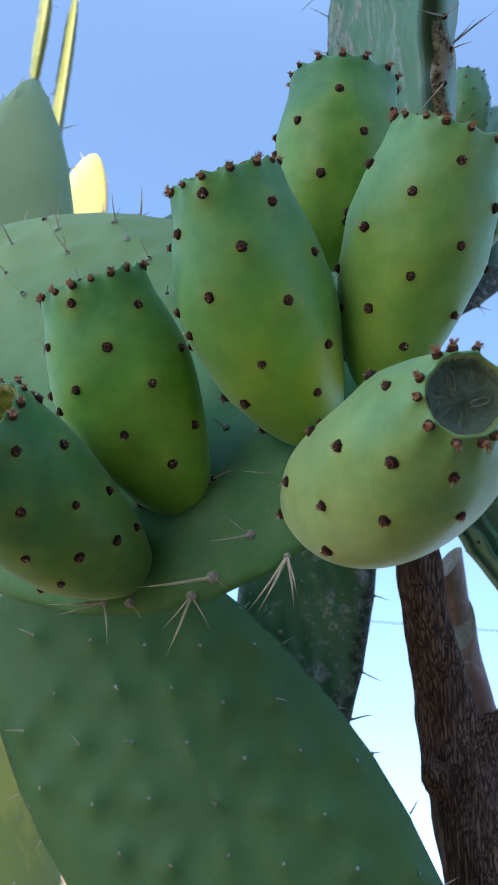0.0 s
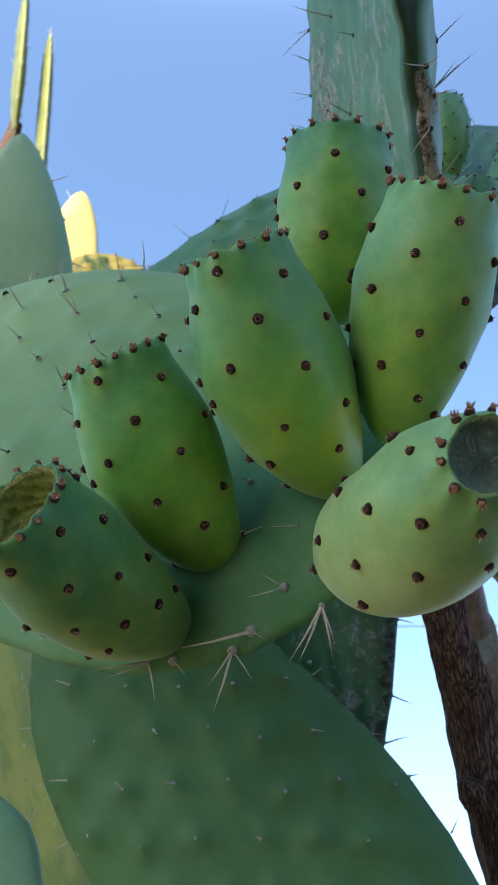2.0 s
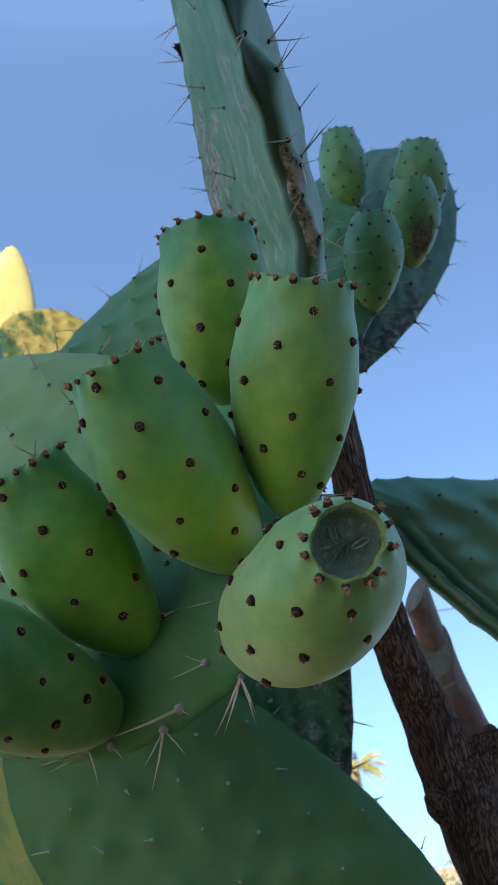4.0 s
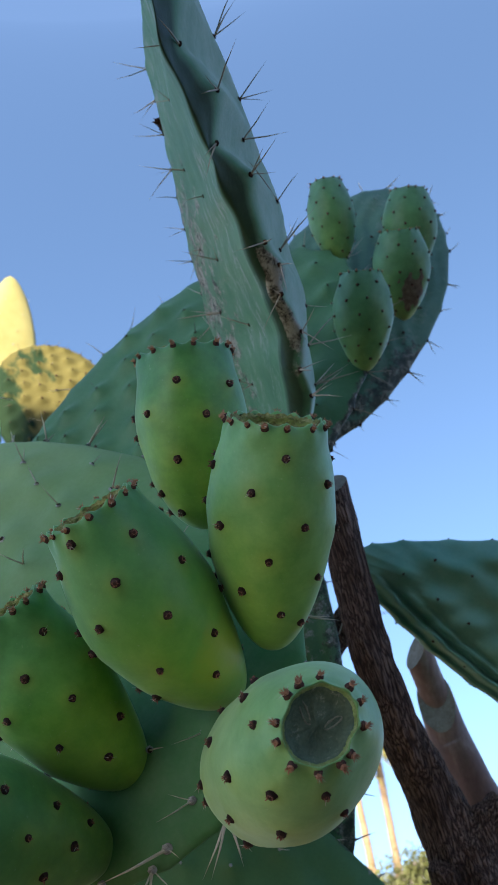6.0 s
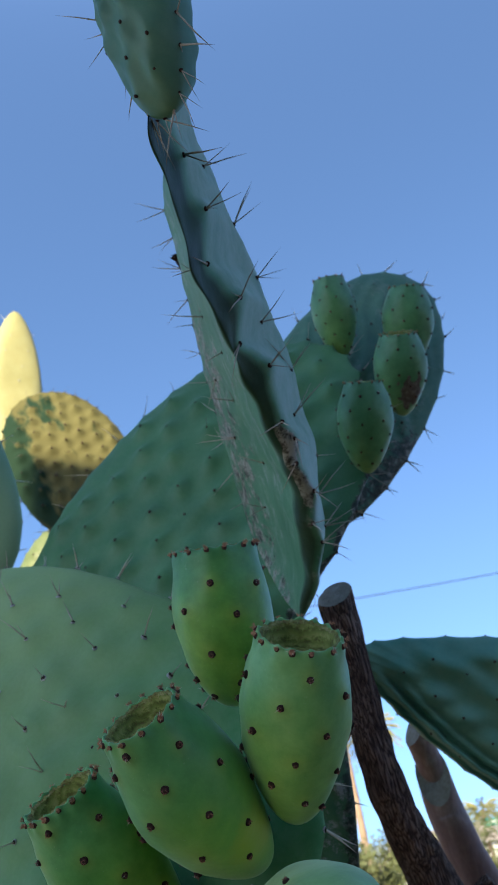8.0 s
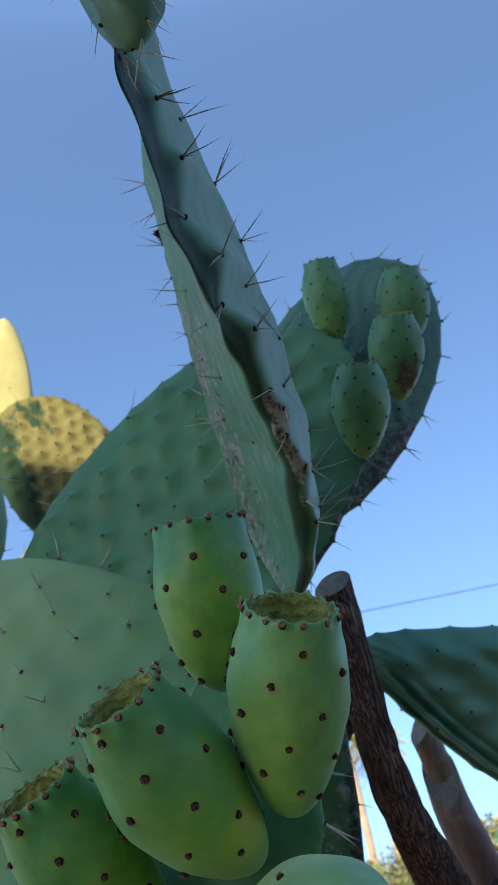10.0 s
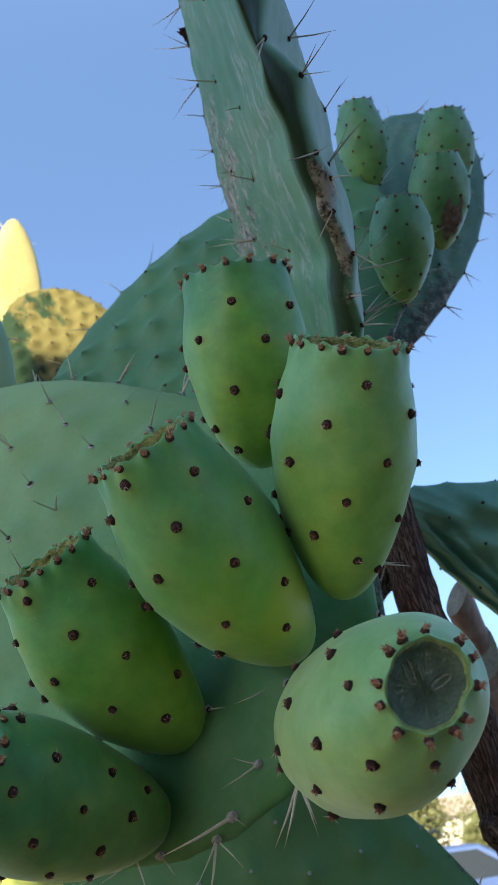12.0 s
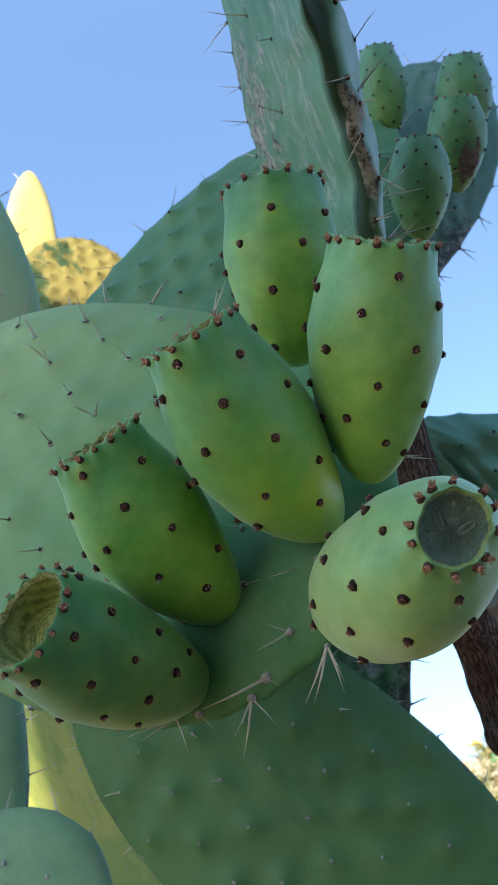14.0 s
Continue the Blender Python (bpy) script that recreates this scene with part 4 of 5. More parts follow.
def loop_through(points, counts):
    """A closed curve through the points, with the given number of steps between each two."""
    out = []
    n = len(points)
    for i in range(n):
        p0, p1, p2, p3 = (points[(i + k - 1) % n] for k in range(4))
        t1 = max((p1 - p0).length, 1e-6) ** 0.5
        t2 = t1 + max((p2 - p1).length, 1e-6) ** 0.5
        t3 = t2 + max((p3 - p2).length, 1e-6) ** 0.5
        for k in range(counts[i]):
            t = t1 + (t2 - t1) * k / counts[i]
            a1 = p0 * ((t1 - t) / t1) + p1 * (t / t1)
            a2 = p1 * ((t2 - t) / (t2 - t1)) + p2 * ((t - t1) / (t2 - t1))
            a3 = p2 * ((t3 - t) / (t3 - t2)) + p3 * ((t - t2) / (t3 - t2))
            b1 = a1 * ((t2 - t) / t2) + a2 * (t / t2)
            b2 = a2 * ((t3 - t) / (t3 - t1)) + a3 * ((t - t1) / (t3 - t1))
            out.append(b1 * ((t2 - t) / (t2 - t1)) + b2 * ((t - t1) / (t2 - t1)))
    return out


# the tall pad: a thick blade between an undercut near rim and a thin far rim
UNDER_EDGE = ((0.0550, 0.4146, 1.5504), (0.0587, 0.3448, 1.5907), (0.0455, 0.2752, 1.6243), (0.0300, 0.2060, 1.6583), (0.0245, 0.1350, 1.6948))
SHOULDER = ((0.0589, 0.4417, 1.5530), (0.0774, 0.3983, 1.6089), (0.0728, 0.3489, 1.6706), (0.0567, 0.2960, 1.7302), (0.0346, 0.2344, 1.7862))
FAR_RIM = ((0.0258, 0.5341, 1.6204), (0.0182, 0.4938, 1.6906), (0.0116, 0.4517, 1.7512), (0.0094, 0.4066, 1.8023), (0.0046, 0.3610, 1.8459))
CREST_OFF = ((0.0085, 0.0, -0.004), (0.0105, 0.0, -0.003), (0.0095, 0.001, 0.008), (0.0070, 0.002, 0.025), (0.0090, 0.003, 0.035))
# areoles along the crest sit by turns towards its under edge (-) and its shoulder (+)
CREST_AREOLES = ((0.06, -0.8), (0.12, 0.9), (0.19, -0.9), (0.245, 1.0), (0.330, -0.9), (0.368, 0.7), (0.415, -0.4), (0.505, 1.0), (0.575, -1.0), (0.625, 1.0), (0.705, -0.8), (0.765, 1.0), (0.850, 0.5), (0.93, -0.6), (0.98, 0.8))
SWING = Vector((0.0058, 0.0005, 0.0065))
RIGHT = Vector((0.96, 0.0, 0.22)).normalized()


def crest_swing(s):
    v = 0.0
    for q, w in CREST_AREOLES:
        v += w * math.exp(-((s - q) / 0.023) ** 2)
    return (0.42 + 0.30 * max(0.0, min(1.0, (s - 0.40) / 0.12))) * v


def crest_at(s):
    return along_rail(UNDER_EDGE, s) + along_rail(CREST_OFF, s) + SWING * crest_swing(s)


def tall_section(s, rng_phase):
    under, shoulder, far = along_rail(UNDER_EDGE, s), along_rail(SHOULDER, s), along_rail(FAR_RIM, s)
    far = far.lerp(shoulder, 0.8 * max(0.0, min(1.0, (s - 0.92) / 0.14)) ** 1.3)
    crest = crest_at(s)
    lump = sum(math.exp(-((s - q) / 0.020) ** 2) for q, w in CREST_AREOLES)
    near_wave = 0.0007 * math.sin(23 * s + 1.0) + 0.0006 * math.sin(57 * s)
    under = under + RIGHT * near_wave + (crest - under) * 0.07 * math.sin(31 * s)
    mid = crest.lerp(shoulder, 0.48)
    pts = [under,
           under.lerp(crest, 0.55) - RIGHT * 0.0012 + (under - shoulder).normalized() * (0.0022 + 0.0012 * lump),
           crest + (crest - shoulder).normalized() * 0.0012 * lump,
           mid + RIGHT * (0.0018 + 0.0016 * math.sin(40 * s + 0.6)),
           shoulder + RIGHT * 0.0012 * math.sin(34 * s + 2.2),
           shoulder.lerp(far, 0.5) + RIGHT * 0.006,
           far + RIGHT * 0.0035 + (shoulder - far) * 0.03,
           far + (far - shoulder).normalized() * 0.0020 * math.sin(46 * s),
           far - RIGHT * 0.0025 + (shoulder - far) * 0.05,
           far.lerp(under, 0.5) + RIGHT * 0.0040,
           far.lerp(under, 0.90) + RIGHT * 0.0008]
    counts = (6, 6, 8, 8, 10, 8, 3, 3, 14, 12, 6)
    ring = loop_through(pts, counts)
    # soft upright creases in the skin of both faces
    n = len(ring)
    for k in range(20, n - 8):
        p = ring[k]
        u = 190 * (p.y * 0.62 + p.z * 0.78) + 3.0 * math.sin(9 * s + rng_phase)
        ring[k] = p + RIGHT * (0.0004 * math.sin(u) + 0.0003 * math.sin(2.3 * u + 11 * s)) * min(1.0, (k - 19) / 6)
    # both ends close: the top rounds off, the foot draws in to its joint
    if s > 0.97:
        f = math.sqrt(max(0.0, 1 - ((s - 0.97) / 0.10) ** 2))
        mid = crest.lerp(shoulder, 0.7)
        ring = [mid + (p - mid) * max(f, 0.02) for p in ring]
    if s < 0.10:
        f = math.sqrt(max(0.0, 1 - ((0.10 - s) / 0.16) ** 2))
        mid = under + Vector((0.0, 0.006, 0.0))
        ring = [mid + (p - mid) * max(f, 0.04) for p in ring]
    return ring, counts


def tall_pad():
    verts, faces, worn, bare = [], [], [], []
    home = basis((0.0391, 0.3453, 1.7143), (-0.1221, -0.8053, 0.5801), (-0.9693, 0.0066, -0.2431))
    back_home = home.inverted()
    rows = 190
    for i in range(rows + 1):
        s = -0.06 + 1.13 * i / rows
        ring, counts = tall_section(s, 1.7)
        band = counts[0] + counts[1]
        start_far = sum(counts[:5])
        for k, p in enumerate(ring):
            verts.append(back_home @ p)
            q = k / band
            near = 0.0
            if q < 1.25:
                # cork along the lower crest, thinning out to both ends
                reach = max(0.0, min(1.0, (s - 0.17) / 0.09)) * max(0.0, min(1.0, (0.445 - s) / 0.05))
                near = 0.30 * (q > 0.3) * max(0.0, min(1.0, (0.40 - s) / 0.05)) + 0.85 * reach * math.exp(-((q - 0.70) / 0.34) ** 4)
            edge_gap = abs(k - (sum(counts[:7]) + 7)) / 11.0
            far = 0.66 * math.exp(-edge_gap ** 2) * max(0.0, min(1.0, (0.82 - s) / 0.25)) if k >= start_far else 0.0
            worn.append(near + far)
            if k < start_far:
                # the band's painted shade gives way softly to the face's painted light
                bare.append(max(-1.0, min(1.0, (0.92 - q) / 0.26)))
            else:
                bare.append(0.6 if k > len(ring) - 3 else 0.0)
    n = len(verts) // (rows + 1)
    for i in range(rows):
        for k in range(n):
            a, b = i * n + k, i * n + (k + 1) % n
            faces.append((a, b, b + n, a + n))
    faces.append(tuple(range(n))[::-1])
    faces.append(tuple(rows * n + k for k in range(n)))
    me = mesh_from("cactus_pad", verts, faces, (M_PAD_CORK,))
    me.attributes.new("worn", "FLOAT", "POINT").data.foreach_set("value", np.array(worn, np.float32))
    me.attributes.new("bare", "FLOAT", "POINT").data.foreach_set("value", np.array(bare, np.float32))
    ob = new("cactus_pad", me)
    ob.parent = cactus
    ob.matrix_parent_inverse = cactus.matrix_basis.inverted()
    ob.matrix_basis = home
    tagged(ob, label="tall grey-green pad seen edge-on with corky brown rim")
    rng = random.Random(85)
    turn_home = back_home.to_3x3()

    def armed(place, out, count, size, wild=0.45):
        p, o = back_home @ place, (turn_home @ out).normalized()
        child("areole", rng.choice(DARK_AREOLES), ob, facing(p, o, size, rng.uniform(0, 6.28)))
        for _ in range(count):
            tilt = Vector((rng.gauss(0, 1), rng.gauss(0, 1), rng.gauss(0, 1))) * wild
            child("spine", SPINE_TALL, ob, facing(p + o * 0.0005, o + tilt, rng.uniform(0.55, 1.3), rng.uniform(0, 6.28)))

    for s, w in CREST_AREOLES:
        if s < 0.1 or s > 0.95:
            continue
        out = (crest_at(s) - along_rail(SHOULDER, s)).normalized()
        armed(crest_at(s) + out * 0.0022, out + RIGHT * (0.9 if w > 0 else -0.1), 3 if w > 0 else 2, 0.95)
    for s in (0.17, 0.24, 0.33, 0.42, 0.50, 0.60, 0.69, 0.79, 0.88):
        ring, counts = tall_section(s, 1.7)
        p = ring[sum(counts[:3]) + rng.choice((0, 2, 5))]
        armed(p, RIGHT + Vector((0, -0.25, 0.15)), rng.choice((2, 3, 4)), 1.0)
    for s in (0.12, 0.20, 0.28, 0.36, 0.44, 0.52, 0.60, 0.67, 0.76, 0.85, 0.93):
        far = along_rail(FAR_RIM, s)
        armed(far, (far - along_rail(SHOULDER, s)).normalized() - RIGHT * 0.9, rng.choice((1, 2, 2)), 1.0)
    for s, f in ((0.14, 0.45), (0.27, 0.62), (0.31, 0.30), (0.42, 0.47), (0.46, 0.25), (0.55, 0.60), (0.63, 0.35), (0.75, 0.55)):
        ring, counts = tall_section(s, 1.7)
        p = ring[sum(counts[:8]) + int(f * 26)]
        armed(p, RIGHT * -1.0 + Vector((0, -0.3, -0.1)), rng.choice((1, 2)), 0.8)
    return ob


tall = tall_pad()
# a shrivelled black bud on its far rim
wv2, wf2 = [], []
bud_rng = random.Random(88)
dome_into(wv2, wf2, 0.0040, 0.0050, bud_rng, rough=0.45)
for tip in ((0.002, 0.005, 0.006), (0.001, 0.003, 0.0075), (0.001, -0.009, 0.003), (-0.002, -0.005, 0.004)):
    cone_into(wv2, wf2, (0, 0, 0.001), tip, 0.0019, 6, (0.0012, -0.0010, 0.0))
bud_place = tall.matrix_basis.inverted() @ (along_rail(FAR_RIM, 0.79) + RIGHT * 0.001)
child("withered_bud", mesh_from("withered_bud", wv2, wf2, (M_AREOLE,)), tall, Matrix.Translation(bud_place), "shrivelled black bud")
pad(cactus, "young blue-green pad with rows of bumps", M_PAD_BLUE, (0.0290, 0.116, 1.758), (-0.05, -0.25, 0.95), (-0.75, -0.62, -0.2),
    Lens(0.146, 0.043, 0.036, 0.0, 2.5, 0.0, 0.0, 0.001, 5, 0.0145, 0.0024, drawn=1.8, knob=0.0028, blunt=2.4, sharp=0.5, ripple=0.0008, grain=520.0), (1,), 0.1, 2.0, DARK_AREOLES, SPINE_TALL, SPINE_TALL, size=0.6)
pad(cactus, "large bumpy dark green pad behind", M_PAD_RIMMED, (-0.0289, 0.598, 1.6751), (0.7007, 0.0007, 0.7135), (-0.2422, -0.9404, 0.2389),
    Lens(0.426, 0.268, 0.026, 0.0, 2.0, 0.0, 0.0, 0.018, 11, 0.036, 0.0066, knob=0.0054, drawn=1.4), (1,), 0.15, 1.3, DARK_AREOLES, SPINE_FINE, SPINE_TALL, size=0.9,
    worn=lambda x, y, r, side: list(np.exp(-((1 - r) / 0.035) ** 2) * np.clip((x - 0.03) / 0.03, 0, 1) * 0.9))
pad(cactus, "shaded blue-green pad with a thin spiny rim", M_PAD_WORN, (0.1288, 0.6478, 1.7954), (0.5362, 0.1665, 0.8275), (0.0963, -0.986, 0.136),
    Lens(0.350, 0.168, 0.024, 0.05, 2.0, 0.0, 0.0, 0.012, 12, 0.036, 0.0018, 0.0010, grain=380.0), (1,), 0.2, 1.5, DARK_AREOLES,
    worn=lambda x, y, r, side: list(0.85 * np.exp(-((1 - r) / 0.3) ** 2) * np.clip((x - 0.02) / 0.03, 0, 1) * np.clip((0.03 - y) / 0.06, 0, 1)))
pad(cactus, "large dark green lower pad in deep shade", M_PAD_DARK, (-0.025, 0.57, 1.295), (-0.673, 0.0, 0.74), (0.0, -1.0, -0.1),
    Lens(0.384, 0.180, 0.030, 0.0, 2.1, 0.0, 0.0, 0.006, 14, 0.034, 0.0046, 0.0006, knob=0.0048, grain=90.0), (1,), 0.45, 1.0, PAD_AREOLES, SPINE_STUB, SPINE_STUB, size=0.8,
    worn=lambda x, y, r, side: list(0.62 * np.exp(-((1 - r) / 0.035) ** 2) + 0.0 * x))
pad(cactus, "dark pad with pale scabs below the fork", M_PAD_SCAB, (0.022, 0.60, 1.44), (0.05, -0.1, 1.0), (-0.15, -1.0, 0.0),
    Lens(0.30, 0.094, 0.026, 0.1, 2.3, 0.0, 0.0, 0.012, 16, 0.036, 0.0015, 0.0011, grain=420.0), (1,), 0.3, 1.0,
    worn=lambda x, y, r, side: list(0.75 * np.exp(-((1 - r) / 0.3) ** 2) * (x > 0)))
pad(cactus, "drooping dark green pad with folded lower rim", M_PAD_TEAL, (0.205, 0.602, 1.475), (0.86, 0.21, -0.45), (0.03, -0.93, -0.33),
    Lens(0.28, 0.142, 0.032, 0.40, 1.85, 0.0, -0.05, 0.020, 18, 0.030, 0.0070, 0.0012, fold=0.0056, drawn=1.7, blunt=5.0, sharp=0.6, knob=0.0055, grain=240.0), (1,), 0.0, 0.0, DARK_AREOLES, size=0.7)

# ---------------------------------------------------------------- fruit on the broad pad
fruit((0.0144, 0.2981, 1.3960), (-0.0235, 0.2365, 1.4594), 0.0270,
      [(0.96, -126), (0.88, -69), (0.88, -161), (0.79, -105), (0.69, -47), (0.68, -135), (0.59, -86), (0.46, -19), (0.39, -62), (0.42, -117), (0.25, -84), (0.57, -167), (0.29, -150)],
      "plump yellow-green unripe fruit dotted with dark areoles", 101, shape=(0.549, 1.30, 0.602, 2.14), bend=(-0.0038, 0.0002), oval=(-0.010, 0.032), mat=M_FRUIT_BLUSH, oblique=(0.10, 0.16))
fruit((0.0320, 0.2909, 1.4122), (0.0488, 0.2333, 1.4809), 0.0249,
      [(0.77, -101), (0.90, -73), (0.83, -159), (0.62, -130), (0.64, -56), (0.50, -84), (0.35, -111), (0.40, -34), (0.79, -31), (0.25, -71), (0.45, -161), (0.19, -42), (0.58, -8)],
      "upright pale green unripe fruit with a flat crown", 102, hollow=0.012, mat=M_FRUIT_MILD, shape=(0.629, 1.53, 0.688, 2.14), bend=(-0.0016, -0.0004), oval=(-0.022, -0.033), oblique=(0.04, 0.10))
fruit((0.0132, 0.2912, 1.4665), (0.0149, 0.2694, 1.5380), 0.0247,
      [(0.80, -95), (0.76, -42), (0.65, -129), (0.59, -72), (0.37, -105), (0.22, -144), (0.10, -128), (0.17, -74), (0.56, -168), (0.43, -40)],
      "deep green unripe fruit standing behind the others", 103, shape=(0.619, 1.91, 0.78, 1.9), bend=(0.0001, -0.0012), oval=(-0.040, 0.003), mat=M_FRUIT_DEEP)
fruit((-0.0304, 0.3198, 1.3744), (-0.0685, 0.2674, 1.4366), 0.0223,
      [(0.95, -125), (0.87, -55), (0.66, -31), (0.84, -165), (0.77, -100), (0.59, -72), (0.67, -140), (0.45, -116), (0.27, -83), (0.37, -43), (0.61, -168)],
      "leaning yellow-green fruit with a dry brown crown", 104, shape=(0.589, 1.40, 0.642, 2.15), bend=(-0.0040, -0.0030), oval=(0.114, -0.037), oblique=(0.08, 0.10), mat=M_FRUIT)
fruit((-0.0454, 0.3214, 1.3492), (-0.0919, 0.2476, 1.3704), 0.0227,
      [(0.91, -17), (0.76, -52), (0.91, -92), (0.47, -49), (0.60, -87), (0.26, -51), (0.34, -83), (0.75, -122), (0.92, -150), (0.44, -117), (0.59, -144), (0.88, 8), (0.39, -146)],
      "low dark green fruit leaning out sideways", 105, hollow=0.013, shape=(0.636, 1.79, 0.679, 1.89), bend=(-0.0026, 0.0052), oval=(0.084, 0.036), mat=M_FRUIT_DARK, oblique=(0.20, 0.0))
outward = fruit((0.0187, 0.2889, 1.3726), (0.0455, 0.2009, 1.3659), 0.0277,
      [(0.72, -118), (0.89, -90), (0.48, -90), (0.35, -65), (0.73, -62), (0.88, -32), (0.56, -41), (0.73, -13), (0.79, 31), (0.27, -122), (0.92, 13), (0.58, -140), (0.18, -50), (0.40, -20)],
      "pale green fruit pointing outward with a sunken grey scar", 106, scar=M_SCAR, hollow=0.0032, shape=(0.421, 2.53, 0.41, 2.86), bend=(0.0028, 0.0043), oval=(0.034, -0.085), shoulder=0.93, mat=M_FRUIT_PALE, crust=M_SCAR_SOFT, rim_count=12, crown_lift=0.5, back=False)
# two dry splits in its scar
scar_floor = [o for o in outward.children if o.name.startswith("flower_scar")][0]
floor_z = min(v.co.z for v in scar_floor.data.vertices)
for where, tilt, size in ((141, 116, 0.0036), (16, 40, 0.0032)):
    cx, cy = 0.0050 * math.cos(radians(where)), 0.0050 * math.sin(radians(where))
    loop = []
    for k in range(17):
        u, w = size * math.cos(math.tau * k / 16), 0.28 * size * math.sin(math.tau * k / 16)
        right, up = cx + u * math.cos(radians(tilt)) - w * math.sin(radians(tilt)), cy + u * math.sin(radians(tilt)) + w * math.cos(radians(tilt))
        loop.append((-up, right, floor_z + 0.0005))
    child("dry_split", tube_mesh("dry_split", loop, [0.0003] * 17, M_SPLIT, sides=8, rough=0.0002, seed=where, step=0.0006, freq=900.0), scar_floor, Matrix.Identity(4), "pale dry split in the scar")

# ---------------------------------------------------------------- fruit on the high pad
def high_fruit(base, rim, radius, label, seed, cork=None):
    rng = random.Random(seed)
    spots = [(0.12 + 0.15 * i + rng.uniform(-0.02, 0.02), 360 / 7 * (j + 0.5 * (i % 2)) + rng.uniform(-6, 6) - 180) for i in range(6) for j in range(7)]
    return fruit(base, rim, radius, spots, label, seed, size=0.7, sides=56, back=False, rim_count=11, mat=M_FRUIT_HIGH, shape=(0.60, 1.9, 0.60, 2.2), crown_lift=0.6, slim=0.30, cork=cork, group="fruits on the high pad")


high_fruit((0.1332, 0.6100, 1.8180), (0.1332, 0.5840, 1.8900), 0.0205, "small green fruit on the high pad", 201)
high_fruit((0.1270, 0.5600, 1.6790), (0.1360, 0.5240, 1.7450), 0.0230, "dark green fruit hanging by the pad's rim", 202)
high_fruit((0.1740, 0.6000, 1.7440), (0.1795, 0.5560, 1.8030), 0.0235, "green fruit with a brown corky patch", 203, (0.08, 0.55, -110, -30))
high_fruit((0.1940, 0.6250, 1.8020), (0.2040, 0.5900, 1.8700), 0.0240, "green fruit tucked behind its neighbour", 204)

# ---------------------------------------------------------------- the cactus farther back, partly in the sun
back = ground_empty("prickly_pear_cactus", -0.33, 1.15, "yellowed prickly pear cactus standing in low sun", "cactus")
child("woody_stalk", tube_mesh("woody_stalk", [(0, 0, -0.05), (-0.25, 0.05, 0.9), (-0.25, 0.1, 1.5), (0.02, 0.03, 1.70)], (0.08, 0.06, 0.05, 0.03), M_BARK, rough=0.006, seed=19), back, Matrix.Identity(4))
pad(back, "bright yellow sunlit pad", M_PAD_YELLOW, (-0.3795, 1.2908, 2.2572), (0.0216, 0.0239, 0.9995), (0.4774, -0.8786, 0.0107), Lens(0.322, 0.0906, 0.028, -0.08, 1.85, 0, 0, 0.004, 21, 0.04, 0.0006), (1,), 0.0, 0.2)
pad(back, "bumpy olive pad in dappled sun", M_PAD_DAPPLED, (-0.2346, 1.0464, 1.9699), (-0.364, 0.1707, 0.9156), (0.1664, -0.9553, 0.2442), Lens(0.293, 0.174, 0.035, 0.0, 2.1, 0, 0, 0.012, 22, 0.026, 0.0075, knob=0.0052), (1,), 0.2, 1.0, DARK_AREOLES, SPINE_FINE, SPINE_FINE)
pad(back, "shaded olive pad below the bumpy one", M_PAD_OLIVE, (-0.268, 1.10, 1.755), (0.05, 0.05, 1.0), (-0.1, -0.97, 0.1), Lens(0.30, 0.18, 0.035, 0.0, 2.1, 0, 0, 0.012, 31, 0.028, 0.004), (1,), 0.2, 1.0, DARK_AREOLES, SPINE_FINE, SPINE_FINE)
pad(cactus, "grey-green pad in shade", M_PAD_MINT, (-0.249, 0.642, 1.776), (0.03, -0.3, 1.0), (0.2, -0.95, -0.2), Lens(0.225, 0.088, 0.03, -0.45, 1.9, 0, 0, 0.006, 23, 0.036, 0.001), (1,), 0.2, 0.8)
pad(back, "thin upright pad seen edge-on", M_PAD_OLIVE, (-0.596, 1.460, 2.930), (0.0, -0.2, 1.0), (-0.93, -0.36, 0.0), Lens(0.35, 0.16, 0.025, 0.1, 2.3, 0, 0, 0.01, 24, 0.036, 0.001), (1, -1), 0.1, 0.8)
pad(back, "thin upright pad with a sunlit edge", M_PAD_OLIVE, (-0.542, 1.520, 2.772), (0.0, -0.2, 1.0), (-0.93, -0.36, 0.0), Lens(0.52, 0.15, 0.025, 0.1, 2.3, 0, 0, 0.01, 25, 0.036, 0.001), (1, -1), 0.1, 0.8)
pad(back, "yellowed low pad in patchy sun", M_PAD_LIME_DAPPLED, (-0.276, 0.99, 1.344), (0.30, 0.45, -1.0), (0.3, -0.9, 0.1), Lens(0.42, 0.13, 0.03, 0.0, 2.1, 0, 0, 0.008, 26, 0.034, 0.0015), (1,), 0.3, 1.0)
pad(back, "grey-green low pad with a pale ragged rim", M_PAD_SAGE, (-0.2545, 0.630, 1.349), (0.02, 0.1, 1.0), (0.2, -0.97, 0.1), Lens(0.22, 0.070, 0.028, 0.0, 2.1, 0, 0, 0.008, 27, 0.036, 0.0012), (1,), 0.3, 1.0,
    worn=lambda x, y, r, side: list(0.8 * np.exp(-((1 - r) / 0.05) ** 2) + 0.0 * x))
pad(back, "green lowest pad with pale scabs", M_PAD_SAGE, (-0.2200, 0.582, 1.262), (-0.2, 0.1, 1.0), (0.1, -0.97, 0.1), Lens(0.128, 0.135, 0.028, 0.0, 2.1, 0, 0, 0.008, 28, 0.036, 0.0012), (1,), 0.3, 1.0)
child("woody_stalk", tube_mesh("woody_stalk", [(0.0, -0.05, 0.2), (0.02, -0.28, 0.7), (0.06, -0.45, 1.05), (0.09, -0.50, 1.22)], (0.05, 0.04, 0.025, 0.015), M_BARK, rough=0.006, seed=29), back, Matrix.Identity(4))

